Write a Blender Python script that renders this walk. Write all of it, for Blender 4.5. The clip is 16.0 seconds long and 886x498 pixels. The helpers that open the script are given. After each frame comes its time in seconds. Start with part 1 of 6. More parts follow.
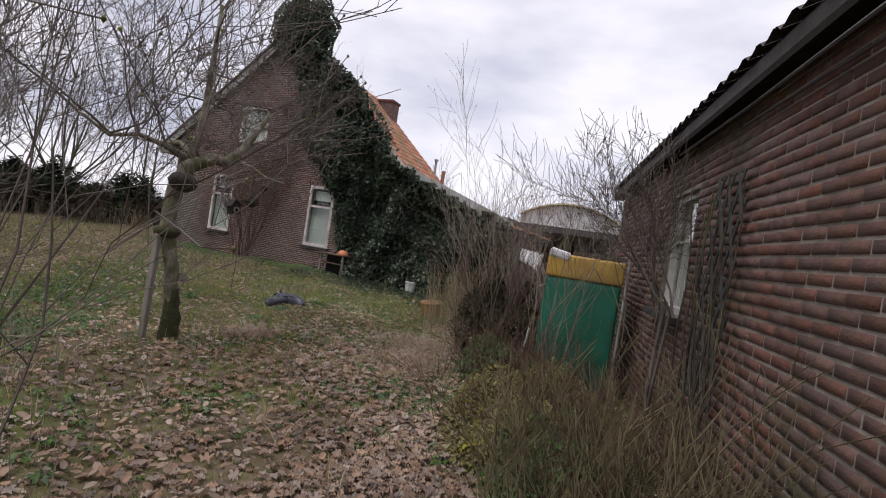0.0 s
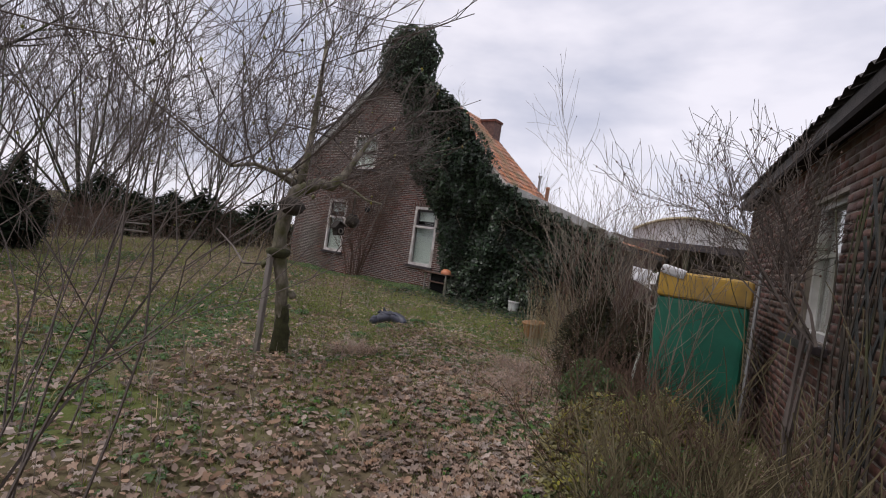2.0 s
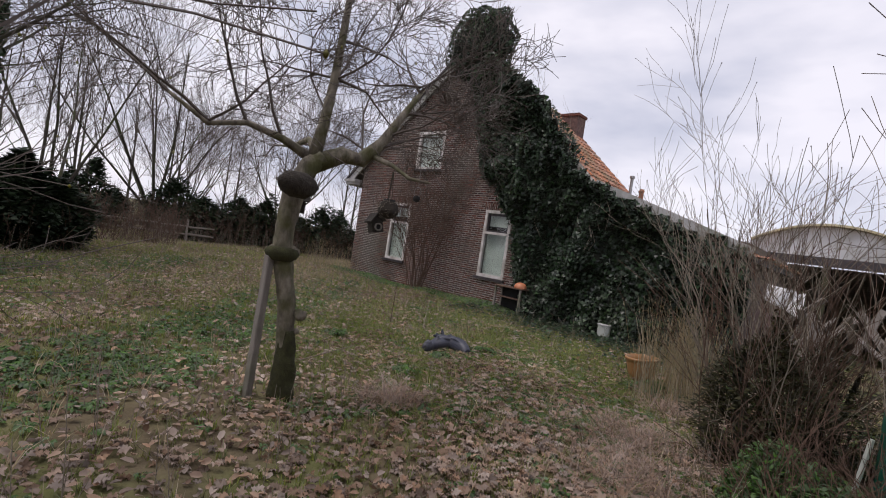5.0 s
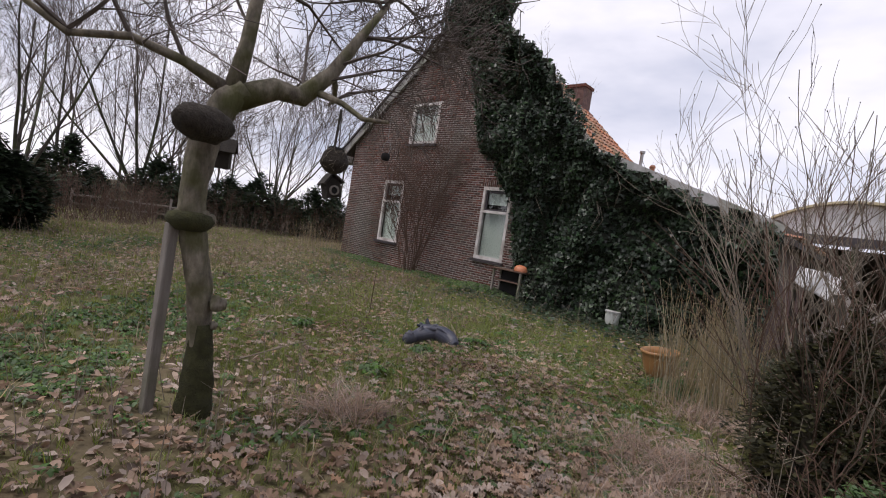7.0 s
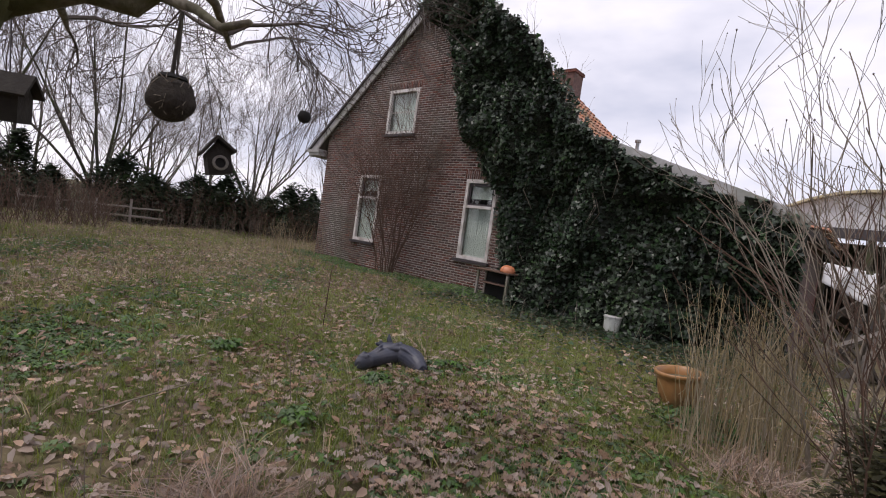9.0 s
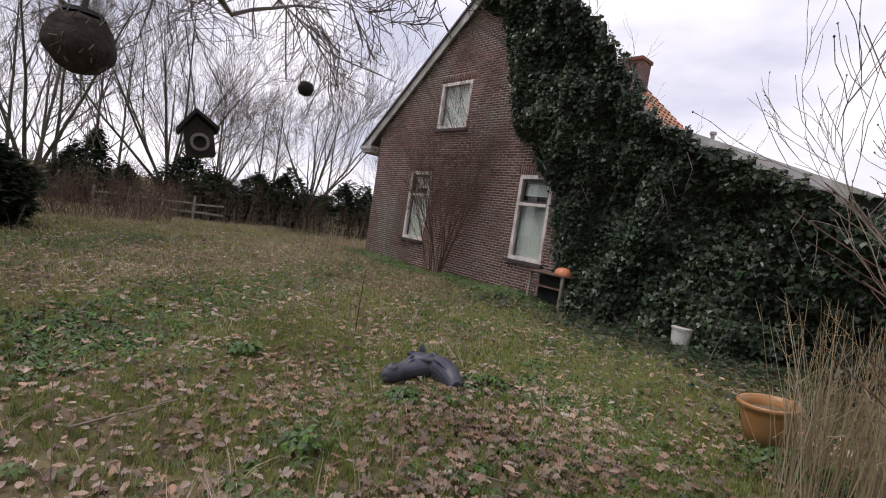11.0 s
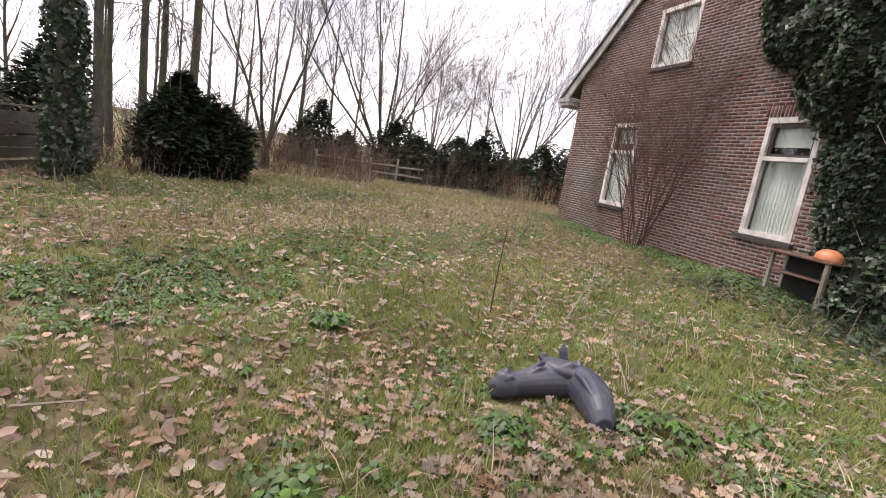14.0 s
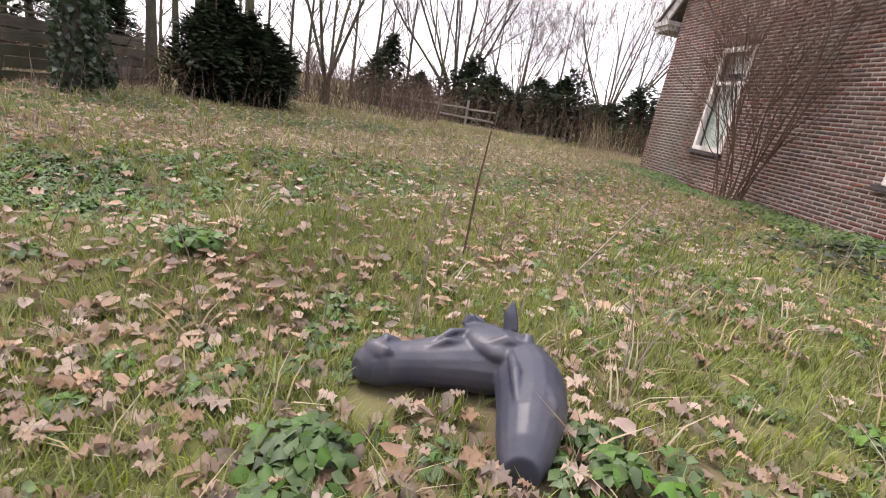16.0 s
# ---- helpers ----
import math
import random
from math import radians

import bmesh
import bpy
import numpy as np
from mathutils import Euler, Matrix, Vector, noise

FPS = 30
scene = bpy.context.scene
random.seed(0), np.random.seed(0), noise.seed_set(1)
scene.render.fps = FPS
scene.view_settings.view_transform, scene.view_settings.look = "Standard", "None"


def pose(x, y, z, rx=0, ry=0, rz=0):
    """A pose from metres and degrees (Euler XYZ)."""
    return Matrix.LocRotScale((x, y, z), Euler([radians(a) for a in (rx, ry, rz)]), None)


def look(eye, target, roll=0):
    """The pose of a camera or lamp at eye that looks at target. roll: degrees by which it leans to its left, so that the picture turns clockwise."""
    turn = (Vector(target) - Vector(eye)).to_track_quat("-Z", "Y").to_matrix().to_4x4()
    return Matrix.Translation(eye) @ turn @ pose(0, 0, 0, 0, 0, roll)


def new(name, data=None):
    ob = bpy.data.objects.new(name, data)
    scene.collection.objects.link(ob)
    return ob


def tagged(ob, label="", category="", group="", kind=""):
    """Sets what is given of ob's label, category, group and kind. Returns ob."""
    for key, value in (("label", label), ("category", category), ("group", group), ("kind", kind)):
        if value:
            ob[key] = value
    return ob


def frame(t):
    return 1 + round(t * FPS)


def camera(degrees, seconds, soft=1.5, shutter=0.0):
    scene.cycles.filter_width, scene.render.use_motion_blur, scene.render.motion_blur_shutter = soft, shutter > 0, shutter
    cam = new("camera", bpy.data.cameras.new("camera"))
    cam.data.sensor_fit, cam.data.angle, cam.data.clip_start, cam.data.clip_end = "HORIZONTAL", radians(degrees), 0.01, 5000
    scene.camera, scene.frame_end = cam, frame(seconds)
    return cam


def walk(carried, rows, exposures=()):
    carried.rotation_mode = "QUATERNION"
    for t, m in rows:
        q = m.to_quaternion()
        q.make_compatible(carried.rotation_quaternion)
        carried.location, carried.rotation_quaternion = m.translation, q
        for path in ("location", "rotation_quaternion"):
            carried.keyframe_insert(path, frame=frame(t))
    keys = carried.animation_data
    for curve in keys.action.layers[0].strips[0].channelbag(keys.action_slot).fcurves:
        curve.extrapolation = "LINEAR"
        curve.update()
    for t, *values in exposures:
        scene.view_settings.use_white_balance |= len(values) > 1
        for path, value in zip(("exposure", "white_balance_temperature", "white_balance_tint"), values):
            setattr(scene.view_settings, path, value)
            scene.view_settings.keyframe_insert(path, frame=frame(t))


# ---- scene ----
cam = camera(85.0, 16.0, soft=1.0)
PATH = [
    (0.0, pose(10.302, -13.422, 1.611, 89.15, -8.90, 21.53)),
    (0.5, pose(10.236, -13.422, 1.640, 88.57, -8.84, 23.37)),
    (1.0, pose(10.234, -13.443, 1.649, 88.41, -8.83, 26.90)),
    (1.5, pose(10.300, -13.410, 1.646, 88.75, -8.06, 31.22)),
    (2.0, pose(10.366, -13.223, 1.617, 89.51, -8.13, 34.33)),
    (2.5, pose(10.425, -12.999, 1.611, 89.88, -8.80, 36.11)),
    (3.0, pose(10.317, -12.777, 1.605, 89.99, -8.89, 36.10)),
    (3.5, pose(9.923, -12.625, 1.606, 89.88, -8.43, 39.73)),
    (6.0, pose(8.913, -10.899, 1.439, 89.16, -9.29, 43.66)),
    (6.5, pose(8.789, -10.786, 1.432, 88.31, -9.45, 44.25)),
    (7.0, pose(8.585, -10.548, 1.420, 87.79, -8.90, 43.20)),
    (7.5, pose(8.408, -10.348, 1.398, 87.84, -8.89, 42.30)),
    (8.0, pose(8.255, -10.084, 1.430, 87.95, -8.33, 41.54)),
    (10.5, pose(7.639, -8.854, 1.358, 87.33, -8.40, 46.29)),
    (11.0, pose(7.646, -8.896, 1.412, 86.81, -8.74, 48.90)),
    (11.5, pose(7.625, -8.912, 1.443, 85.90, -8.26, 51.49)),
    (12.0, pose(7.561, -8.792, 1.462, 84.67, -7.85, 55.90)),
    (12.5, pose(7.378, -8.478, 1.426, 83.90, -8.43, 61.27)),
    (13.0, pose(7.133, -8.185, 1.364, 82.65, -9.01, 65.48)),
    (13.5, pose(6.903, -7.915, 1.315, 81.37, -8.94, 68.85)),
    (14.0, pose(6.715, -7.614, 1.262, 79.38, -8.95, 73.81)),
    (14.5, pose(6.458, -7.276, 1.166, 76.82, -9.34, 78.47)),
    (15.0, pose(6.133, -6.933, 1.055, 75.75, -9.63, 80.57)),
    (15.5, pose(5.864, -6.606, 0.94, 74.41, -9.39, 82.88)),
    (16.0, pose(5.763, -6.419, 0.895, 72.54, -9.90, 84.85)),
]
walk(cam, PATH, [(0.0, 0.26, 6550, 15), (2.0, 0.12, 6500, 16), (3.5, 0.04, 6500, 16), (6.0, 0.25, 6500, 16), (8.0, 0.3, 6500, 17), (10.5, 0.38, 6650, 18), (11.5, 0.48, 6650, 18), (12.5, 0.72, 6800, 18), (13.5, 1.18, 7000, 19), (14.5, 1.45, 6950, 19), (16.0, 1.55, 6900, 19)])

# ---- world, sun, exposure ----
world = bpy.data.worlds.new("overcast_sky")
scene.world = world
world.use_nodes = True
wt = world.node_tree
wt.nodes.clear()
w_out = wt.nodes.new("ShaderNodeOutputWorld")
w_bg = wt.nodes.new("ShaderNodeBackground")
w_sky = wt.nodes.new("ShaderNodeTexSky")
w_sky.sky_type = "NISHITA"
w_sky.sun_disc = False
w_sky.sun_elevation = radians(34)
w_sky.sun_rotation = radians(200)
w_co = wt.nodes.new("ShaderNodeTexCoord")
w_map = wt.nodes.new("ShaderNodeMapping")
w_map.inputs["Scale"].default_value = (1.0, 1.0, 2.6)
w_noise = wt.nodes.new("ShaderNodeTexNoise")
w_noise.inputs["Scale"].default_value = 2.3
w_noise.inputs["Detail"].default_value = 5.0
w_noise.inputs["Roughness"].default_value = 0.5
w_ramp = wt.nodes.new("ShaderNodeValToRGB")
w_ramp.color_ramp.elements[0].position = 0.36
w_ramp.color_ramp.elements[0].color = (4.4, 4.7, 5.6, 1)
w_ramp.color_ramp.elements[1].position = 0.60
w_ramp.color_ramp.elements[1].color = (7.4, 7.4, 7.9, 1)
w_mix = wt.nodes.new("ShaderNodeMix")
w_mix.data_type = "RGBA"
w_mix.inputs[0].default_value = 0.93
wt.links.new(w_co.outputs["Generated"], w_map.inputs["Vector"])
wt.links.new(w_map.outputs["Vector"], w_noise.inputs["Vector"])
wt.links.new(w_noise.outputs["Fac"], w_ramp.inputs["Fac"])
wt.links.new(w_sky.outputs["Color"], w_mix.inputs[6])
wt.links.new(w_ramp.outputs["Color"], w_mix.inputs[7])
wt.links.new(w_mix.outputs[2], w_bg.inputs["Color"])
w_bg.inputs["Strength"].default_value = 0.115
wt.links.new(w_bg.outputs["Background"], w_out.inputs["Surface"])

sun = new("sun", bpy.data.lights.new("sun", "SUN"))
sun.data.energy = 1.4
sun.data.angle = radians(25)
sun.data.color = (1.0, 0.96, 0.9)
sun.matrix_world = look((0, 0, 30), (10, 12, 0))


# ---- materials ----
def nodes_of(name):
    m = bpy.data.materials.new(name)
    m.use_nodes = True
    return m, m.node_tree, m.node_tree.nodes["Principled BSDF"]


def surface(name, colors, scale=6.0, rough=0.8, bump=0.3, fine=60.0, metal=0.0, per="none", spread=0.25, gloss=0.5, stain=None, stain_scale=0.8, stretch=(1, 1, 1)):
    """A worn surface: a ramp of colours over noise, fine grain in the relief, stains at a larger scale, and a shade per piece."""
    m, nt, bsdf = nodes_of(name)
    N, L = nt.nodes.new, nt.links.new
    co = N("ShaderNodeTexCoord")
    mp = N("ShaderNodeMapping")
    mp.inputs["Scale"].default_value = stretch
    L(co.outputs["Object"], mp.inputs["Vector"])
    n1 = N("ShaderNodeTexNoise")
    n1.inputs["Scale"].default_value = scale
    n1.inputs["Detail"].default_value = 8.0
    n1.inputs["Roughness"].default_value = 0.62
    L(mp.outputs["Vector"], n1.inputs["Vector"])
    ramp = N("ShaderNodeValToRGB")
    els = ramp.color_ramp.elements
    while len(els) < len(colors):
        els.new(0.5)
    for i, c in enumerate(colors):
        els[i].position = 0.3 + 0.42 * i / max(1, len(colors) - 1)
        els[i].color = (*c, 1)
    L(n1.outputs["Fac"], ramp.inputs["Fac"])
    last = ramp.outputs["Color"]
    if per != "none":
        if per == "island":
            rnd = N("ShaderNodeNewGeometry").outputs["Random Per Island"]
        else:
            rnd = N("ShaderNodeObjectInfo").outputs["Random"]
        rm = N("ShaderNodeMapRange")
        rm.inputs["To Min"].default_value = 1.0 - spread
        rm.inputs["To Max"].default_value = 1.0 + spread
        L(rnd, rm.inputs["Value"])
        hs = N("ShaderNodeHueSaturation")
        L(rm.outputs["Result"], hs.inputs["Value"])
        rm2 = N("ShaderNodeMath")
        rm2.operation = "MULTIPLY_ADD"
        rm2.inputs[1].default_value = 7.31
        rm2.inputs[2].default_value = 0.0
        L(rnd, rm2.inputs[0])
        fr = N("ShaderNodeMath")
        fr.operation = "FRACT"
        L(rm2.outputs[0], fr.inputs[0])
        rs = N("ShaderNodeMapRange")
        rs.inputs["To Min"].default_value = 1.0 - spread
        rs.inputs["To Max"].default_value = 1.0 + spread * 0.6
        L(fr.outputs[0], rs.inputs["Value"])
        L(rs.outputs["Result"], hs.inputs["Saturation"])
        L(last, hs.inputs["Color"])
        last = hs.outputs["Color"]
    if stain is not None:
        n2 = N("ShaderNodeTexNoise")
        n2.inputs["Scale"].default_value = stain_scale
        n2.inputs["Detail"].default_value = 6.0
        L(co.outputs["Object"], n2.inputs["Vector"])
        r2 = N("ShaderNodeMapRange")
        r2.inputs["From Min"].default_value = 0.47
        r2.inputs["From Max"].default_value = 0.66
        L(n2.outputs["Fac"], r2.inputs["Value"])
        mx = N("ShaderNodeMix")
        mx.data_type = "RGBA"
        L(r2.outputs["Result"], mx.inputs[0])
        L(last, mx.inputs[6])
        mx.inputs[7].default_value = (*stain, 1)
        last = mx.outputs[2]
    L(last, bsdf.inputs["Base Color"])
    bsdf.inputs["Roughness"].default_value = rough
    bsdf.inputs["Metallic"].default_value = metal
    bsdf.inputs["Specular IOR Level"].default_value = gloss
    if bump > 0:
        n3 = N("ShaderNodeTexNoise")
        n3.inputs["Scale"].default_value = fine
        n3.inputs["Detail"].default_value = 5.0
        L(mp.outputs["Vector"], n3.inputs["Vector"])
        b = N("ShaderNodeBump")
        b.inputs["Strength"].default_value = bump
        b.inputs["Distance"].default_value = 0.01
        L(n3.outputs["Fac"], b.inputs["Height"])
        L(b.outputs["Normal"], bsdf.inputs["Normal"])
    return m


def leafy(name, colors, per="island", spread=0.35, rough=0.55, sheen=0.25, scale=0.7):
    """Thin leaves: colour varies by patch and by leaf, and some light passes through."""
    m = surface(name, colors, scale=scale, rough=rough, bump=0.0, per=per, spread=spread, gloss=sheen)
    nt = m.node_tree
    bsdf = nt.nodes["Principled BSDF"]
    tr = nt.nodes.new("ShaderNodeBsdfTranslucent")
    src = bsdf.inputs["Base Color"].links[0].from_socket
    nt.links.new(src, tr.inputs["Color"])
    mx = nt.nodes.new("ShaderNodeMixShader")
    mx.inputs[0].default_value = 0.25
    nt.links.new(bsdf.outputs[0], mx.inputs[1])
    nt.links.new(tr.outputs[0], mx.inputs[2])
    nt.links.new(mx.outputs[0], nt.nodes["Material Output"].inputs["Surface"])
    return m


M_BRICK = surface("house_brick", [(0.07, 0.036, 0.032), (0.135, 0.062, 0.05), (0.20, 0.10, 0.08)], scale=9, rough=0.88, bump=0.5, fine=120, per="island", spread=0.42, stain=(0.10, 0.085, 0.07), stain_scale=0.5)
M_SHEDBRICK = surface("shed_brick", [(0.07, 0.036, 0.028), (0.125, 0.058, 0.044), (0.165, 0.083, 0.062)], scale=11, rough=0.85, bump=0.5, fine=90, per="island", spread=0.26, stain=(0.06, 0.05, 0.026), stain_scale=0.8)
M_SHEDPIECE = surface("shed_brick_single", [(0.07, 0.036, 0.028), (0.125, 0.058, 0.044), (0.165, 0.083, 0.062)], scale=11, rough=0.85, bump=0.5, fine=90, per="object", spread=0.26, stain=(0.06, 0.05, 0.026), stain_scale=0.8)
M_HOUSEPIECE = surface("house_brick_single", [(0.07, 0.036, 0.032), (0.135, 0.062, 0.05), (0.20, 0.10, 0.08)], scale=9, rough=0.88, bump=0.5, fine=120, per="object", spread=0.42, stain=(0.10, 0.085, 0.07), stain_scale=0.5)
M_MORTAR = surface("lime_mortar", [(0.36, 0.32, 0.285), (0.52, 0.47, 0.425)], scale=14, rough=0.95, bump=0.5, stain=(0.16, 0.15, 0.11), stain_scale=0.6)
M_SHEDMORTAR = surface("dirty_shed_mortar", [(0.20, 0.175, 0.15), (0.36, 0.31, 0.265)], scale=12, rough=0.95, bump=0.5, stain=(0.055, 0.05, 0.028), stain_scale=0.8)
M_ROOFTILE = surface("clay_roof_tile", [(0.30, 0.11, 0.06), (0.44, 0.19, 0.105), (0.50, 0.25, 0.15)], scale=3, rough=0.75, bump=0.3, per="island", spread=0.2, stain=(0.22, 0.17, 0.10), stain_scale=0.9)
M_DARKTILE = surface("dark_roof_tile", [(0.05, 0.045, 0.042), (0.10, 0.085, 0.08)], scale=5, rough=0.8, bump=0.4, per="island", spread=0.3)
M_WHITE = surface("old_white_paint", [(0.58, 0.53, 0.50), (0.70, 0.66, 0.63), (0.76, 0.73, 0.71)], scale=7, rough=0.5, bump=0.15, stain=(0.42, 0.38, 0.34), stain_scale=2.2)
M_GREYTRIM = surface("weathered_trim", [(0.36, 0.35, 0.34), (0.52, 0.51, 0.50)], scale=5, rough=0.65, bump=0.2, stain=(0.24, 0.25, 0.2), stain_scale=1.3)
M_SILL = surface("dark_sill_tile", [(0.035, 0.03, 0.035), (0.08, 0.065, 0.065)], scale=9, rough=0.4, bump=0.2)
M_CURTAIN = surface("drawn_blind", [(0.48, 0.52, 0.49), (0.60, 0.64, 0.60)], scale=1.2, rough=0.9, bump=0.1, stretch=(1, 1, 5))
# near-black: shade inside openings as a colour; also the fat ball's own colour
M_DARK = surface("dark_interior", [(0.012, 0.012, 0.012), (0.03, 0.028, 0.027)], scale=2, rough=0.95, bump=0.0)
M_GROUND = surface("garden_soil", [(0.09, 0.07, 0.045), (0.15, 0.12, 0.075), (0.19, 0.165, 0.09)], scale=2.2, rough=1.0, bump=1.0, fine=35, stain=(0.12, 0.145, 0.045), stain_scale=0.55, gloss=0.1)
M_LEAF = leafy("fallen_leaf", [(0.21, 0.14, 0.10), (0.38, 0.275, 0.21), (0.52, 0.40, 0.325)], spread=0.4, rough=0.8, sheen=0.15)
M_GRASS = leafy("grass_blade", [(0.13, 0.17, 0.04), (0.22, 0.26, 0.07), (0.30, 0.32, 0.11)], spread=0.35, rough=0.6, sheen=0.2, scale=1.1)
M_STRAW = leafy("dry_grass", [(0.27, 0.21, 0.12), (0.38, 0.31, 0.19), (0.46, 0.38, 0.25)], spread=0.3, rough=0.8, sheen=0.1)
M_HERB = leafy("ground_herb_leaf", [(0.05, 0.10, 0.03), (0.085, 0.155, 0.045), (0.13, 0.21, 0.065)], spread=0.4, rough=0.5, sheen=0.3)
M_IVY = leafy("ivy_leaf", [(0.018, 0.036, 0.019), (0.04, 0.068, 0.034), (0.072, 0.105, 0.052)], spread=0.55, rough=0.4, sheen=0.5)
# near-black backing for ivy: the shade between leaves put into the colour
M_IVYIN = surface("ivy_shade_backing", [(0.010, 0.013, 0.008), (0.026, 0.028, 0.017)], scale=9, rough=0.95, bump=0.8, fine=20)
M_EVERGREEN = leafy("evergreen_needles", [(0.02, 0.034, 0.02), (0.038, 0.058, 0.03), (0.062, 0.085, 0.045)], spread=0.45, rough=0.6, sheen=0.2)
M_BRAMBLE = leafy("yellowing_leaf", [(0.13, 0.13, 0.035), (0.21, 0.20, 0.06), (0.17, 0.12, 0.06)], spread=0.4, rough=0.6)
M_BROOM = leafy("broom_foliage", [(0.035, 0.038, 0.018), (0.065, 0.062, 0.03), (0.10, 0.085, 0.05)], spread=0.4, rough=0.7, sheen=0.15)
M_BLACKWOOD = surface("blackened_wood", [(0.012, 0.010, 0.010), (0.03, 0.025, 0.022)], scale=6, rough=0.95, bump=0.3, gloss=0.1)
M_OLDWOOD = surface("dark_old_wood", [(0.022, 0.018, 0.015), (0.05, 0.042, 0.034)], scale=12, rough=0.9, bump=0.5, fine=60)
M_BARK = surface("tree_bark", [(0.03, 0.025, 0.02), (0.06, 0.05, 0.04), (0.09, 0.078, 0.06)], scale=10, rough=0.95, bump=0.8, fine=40, stain=(0.075, 0.085, 0.035), stain_scale=1.6, stretch=(1, 1, 0.4))
M_APPLE = surface("apple_bark", [(0.075, 0.06, 0.047), (0.19, 0.165, 0.125), (0.33, 0.29, 0.22)], scale=14, rough=0.9, bump=1.0, fine=38, stain=(0.085, 0.085, 0.03), stain_scale=4.0, stretch=(1, 1, 0.5))
M_MOSS = surface("moss", [(0.028, 0.028, 0.012), (0.06, 0.06, 0.02)], scale=18, rough=1.0, bump=1.0, fine=80)
M_TWIG = surface("bare_twig", [(0.08, 0.064, 0.056), (0.14, 0.115, 0.098)], scale=4, rough=0.9, bump=0.0)
M_PALETWIG = surface("pale_twig", [(0.17, 0.14, 0.11), (0.27, 0.23, 0.18)], scale=4, rough=0.9, bump=0.0)
M_DRYBROOM = surface("dry_broom_stem", [(0.085, 0.07, 0.036), (0.17, 0.142, 0.078)], scale=4, rough=0.9, bump=0.0)
M_REDTWIG = surface("brown_twig", [(0.075, 0.045, 0.032), (0.14, 0.085, 0.06)], scale=4, rough=0.9, bump=0.0)
M_POST = surface("weathered_wood", [(0.20, 0.175, 0.155), (0.31, 0.28, 0.25)], scale=5, rough=0.9, bump=0.6, fine=40, stretch=(6, 6, 0.5), stain=(0.14, 0.14, 0.09), stain_scale=2)
M_FENCE = surface("fence_board", [(0.09, 0.075, 0.06), (0.19, 0.16, 0.13)], scale=5, rough=0.9, bump=0.6, fine=40, stretch=(0.6, 6, 6), stain=(0.085, 0.09, 0.05), stain_scale=1.2, per="object", spread=0.2)
M_HORSE = surface("grey_painted_plaster", [(0.030, 0.034, 0.052), (0.048, 0.052, 0.075)], scale=3, rough=0.46, bump=0.2, fine=25, stain=(0.07, 0.07, 0.085), stain_scale=5)
M_CHIP = surface("bare_plaster_chip", [(0.45, 0.42, 0.36), (0.6, 0.57, 0.5)], scale=20, rough=0.9, bump=0.2)
M_POT = surface("glazed_ochre_pot", [(0.33, 0.165, 0.06), (0.43, 0.225, 0.09)], scale=4, rough=0.35, bump=0.1, stain=(0.27, 0.15, 0.08), stain_scale=4)
M_ORANGE = surface("faded_orange_plastic", [(0.50, 0.17, 0.075), (0.62, 0.24, 0.12)], scale=5, rough=0.45, bump=0.1)
M_BUCKET = surface("dirty_white_plastic", [(0.50, 0.52, 0.48), (0.63, 0.64, 0.60)], scale=4, rough=0.5, bump=0.1, stain=(0.3, 0.33, 0.24), stain_scale=5)
M_GREEN = surface("green_panel", [(0.010, 0.12, 0.075), (0.018, 0.18, 0.115)], scale=2, rough=0.4, bump=0.1, stain=(0.012, 0.07, 0.045), stain_scale=1.3)
M_YELLOW = surface("yellow_panel", [(0.48, 0.29, 0.045), (0.60, 0.38, 0.07)], scale=3, rough=0.5, bump=0.1, stain=(0.30, 0.20, 0.07), stain_scale=2.4)
M_METAL = surface("galvanised_metal", [(0.25, 0.25, 0.25), (0.42, 0.42, 0.42)], scale=6, rough=0.45, bump=0.1, metal=0.6)
M_LATTICE = surface("dark_lattice", [(0.030, 0.034, 0.032), (0.06, 0.062, 0.058)], scale=9, rough=0.8, bump=0.4)
M_SHEET = surface("white_sheeting", [(0.60, 0.60, 0.62), (0.74, 0.74, 0.75)], scale=1.5, rough=0.6, bump=0.1, stain=(0.45, 0.44, 0.42), stain_scale=0.9)
M_CREAM = surface("cream_edge_paint", [(0.50, 0.43, 0.25), (0.62, 0.55, 0.36)], scale=4, rough=0.6, bump=0.1)
M_PILE = surface("old_timber_pile", [(0.14, 0.12, 0.10), (0.28, 0.24, 0.21)], scale=6, rough=0.95, bump=0.4, per="island", spread=0.4)
M_TERRA = surface("terracotta", [(0.28, 0.12, 0.07), (0.38, 0.18, 0.11)], scale=6, rough=0.85, bump=0.3)
M_NEST = surface("woven_reed", [(0.02, 0.016, 0.012), (0.06, 0.048, 0.036)], scale=30, rough=0.95, bump=1.0, fine=70)

M_GLASS, g_nt, g_b = nodes_of("window_glass")
g_b.inputs["Base Color"].default_value = (0.9, 0.95, 0.93, 1)
g_b.inputs["Roughness"].default_value = 0.03
g_b.inputs["Transmission Weight"].default_value = 1.0
g_b.inputs["IOR"].default_value = 1.45


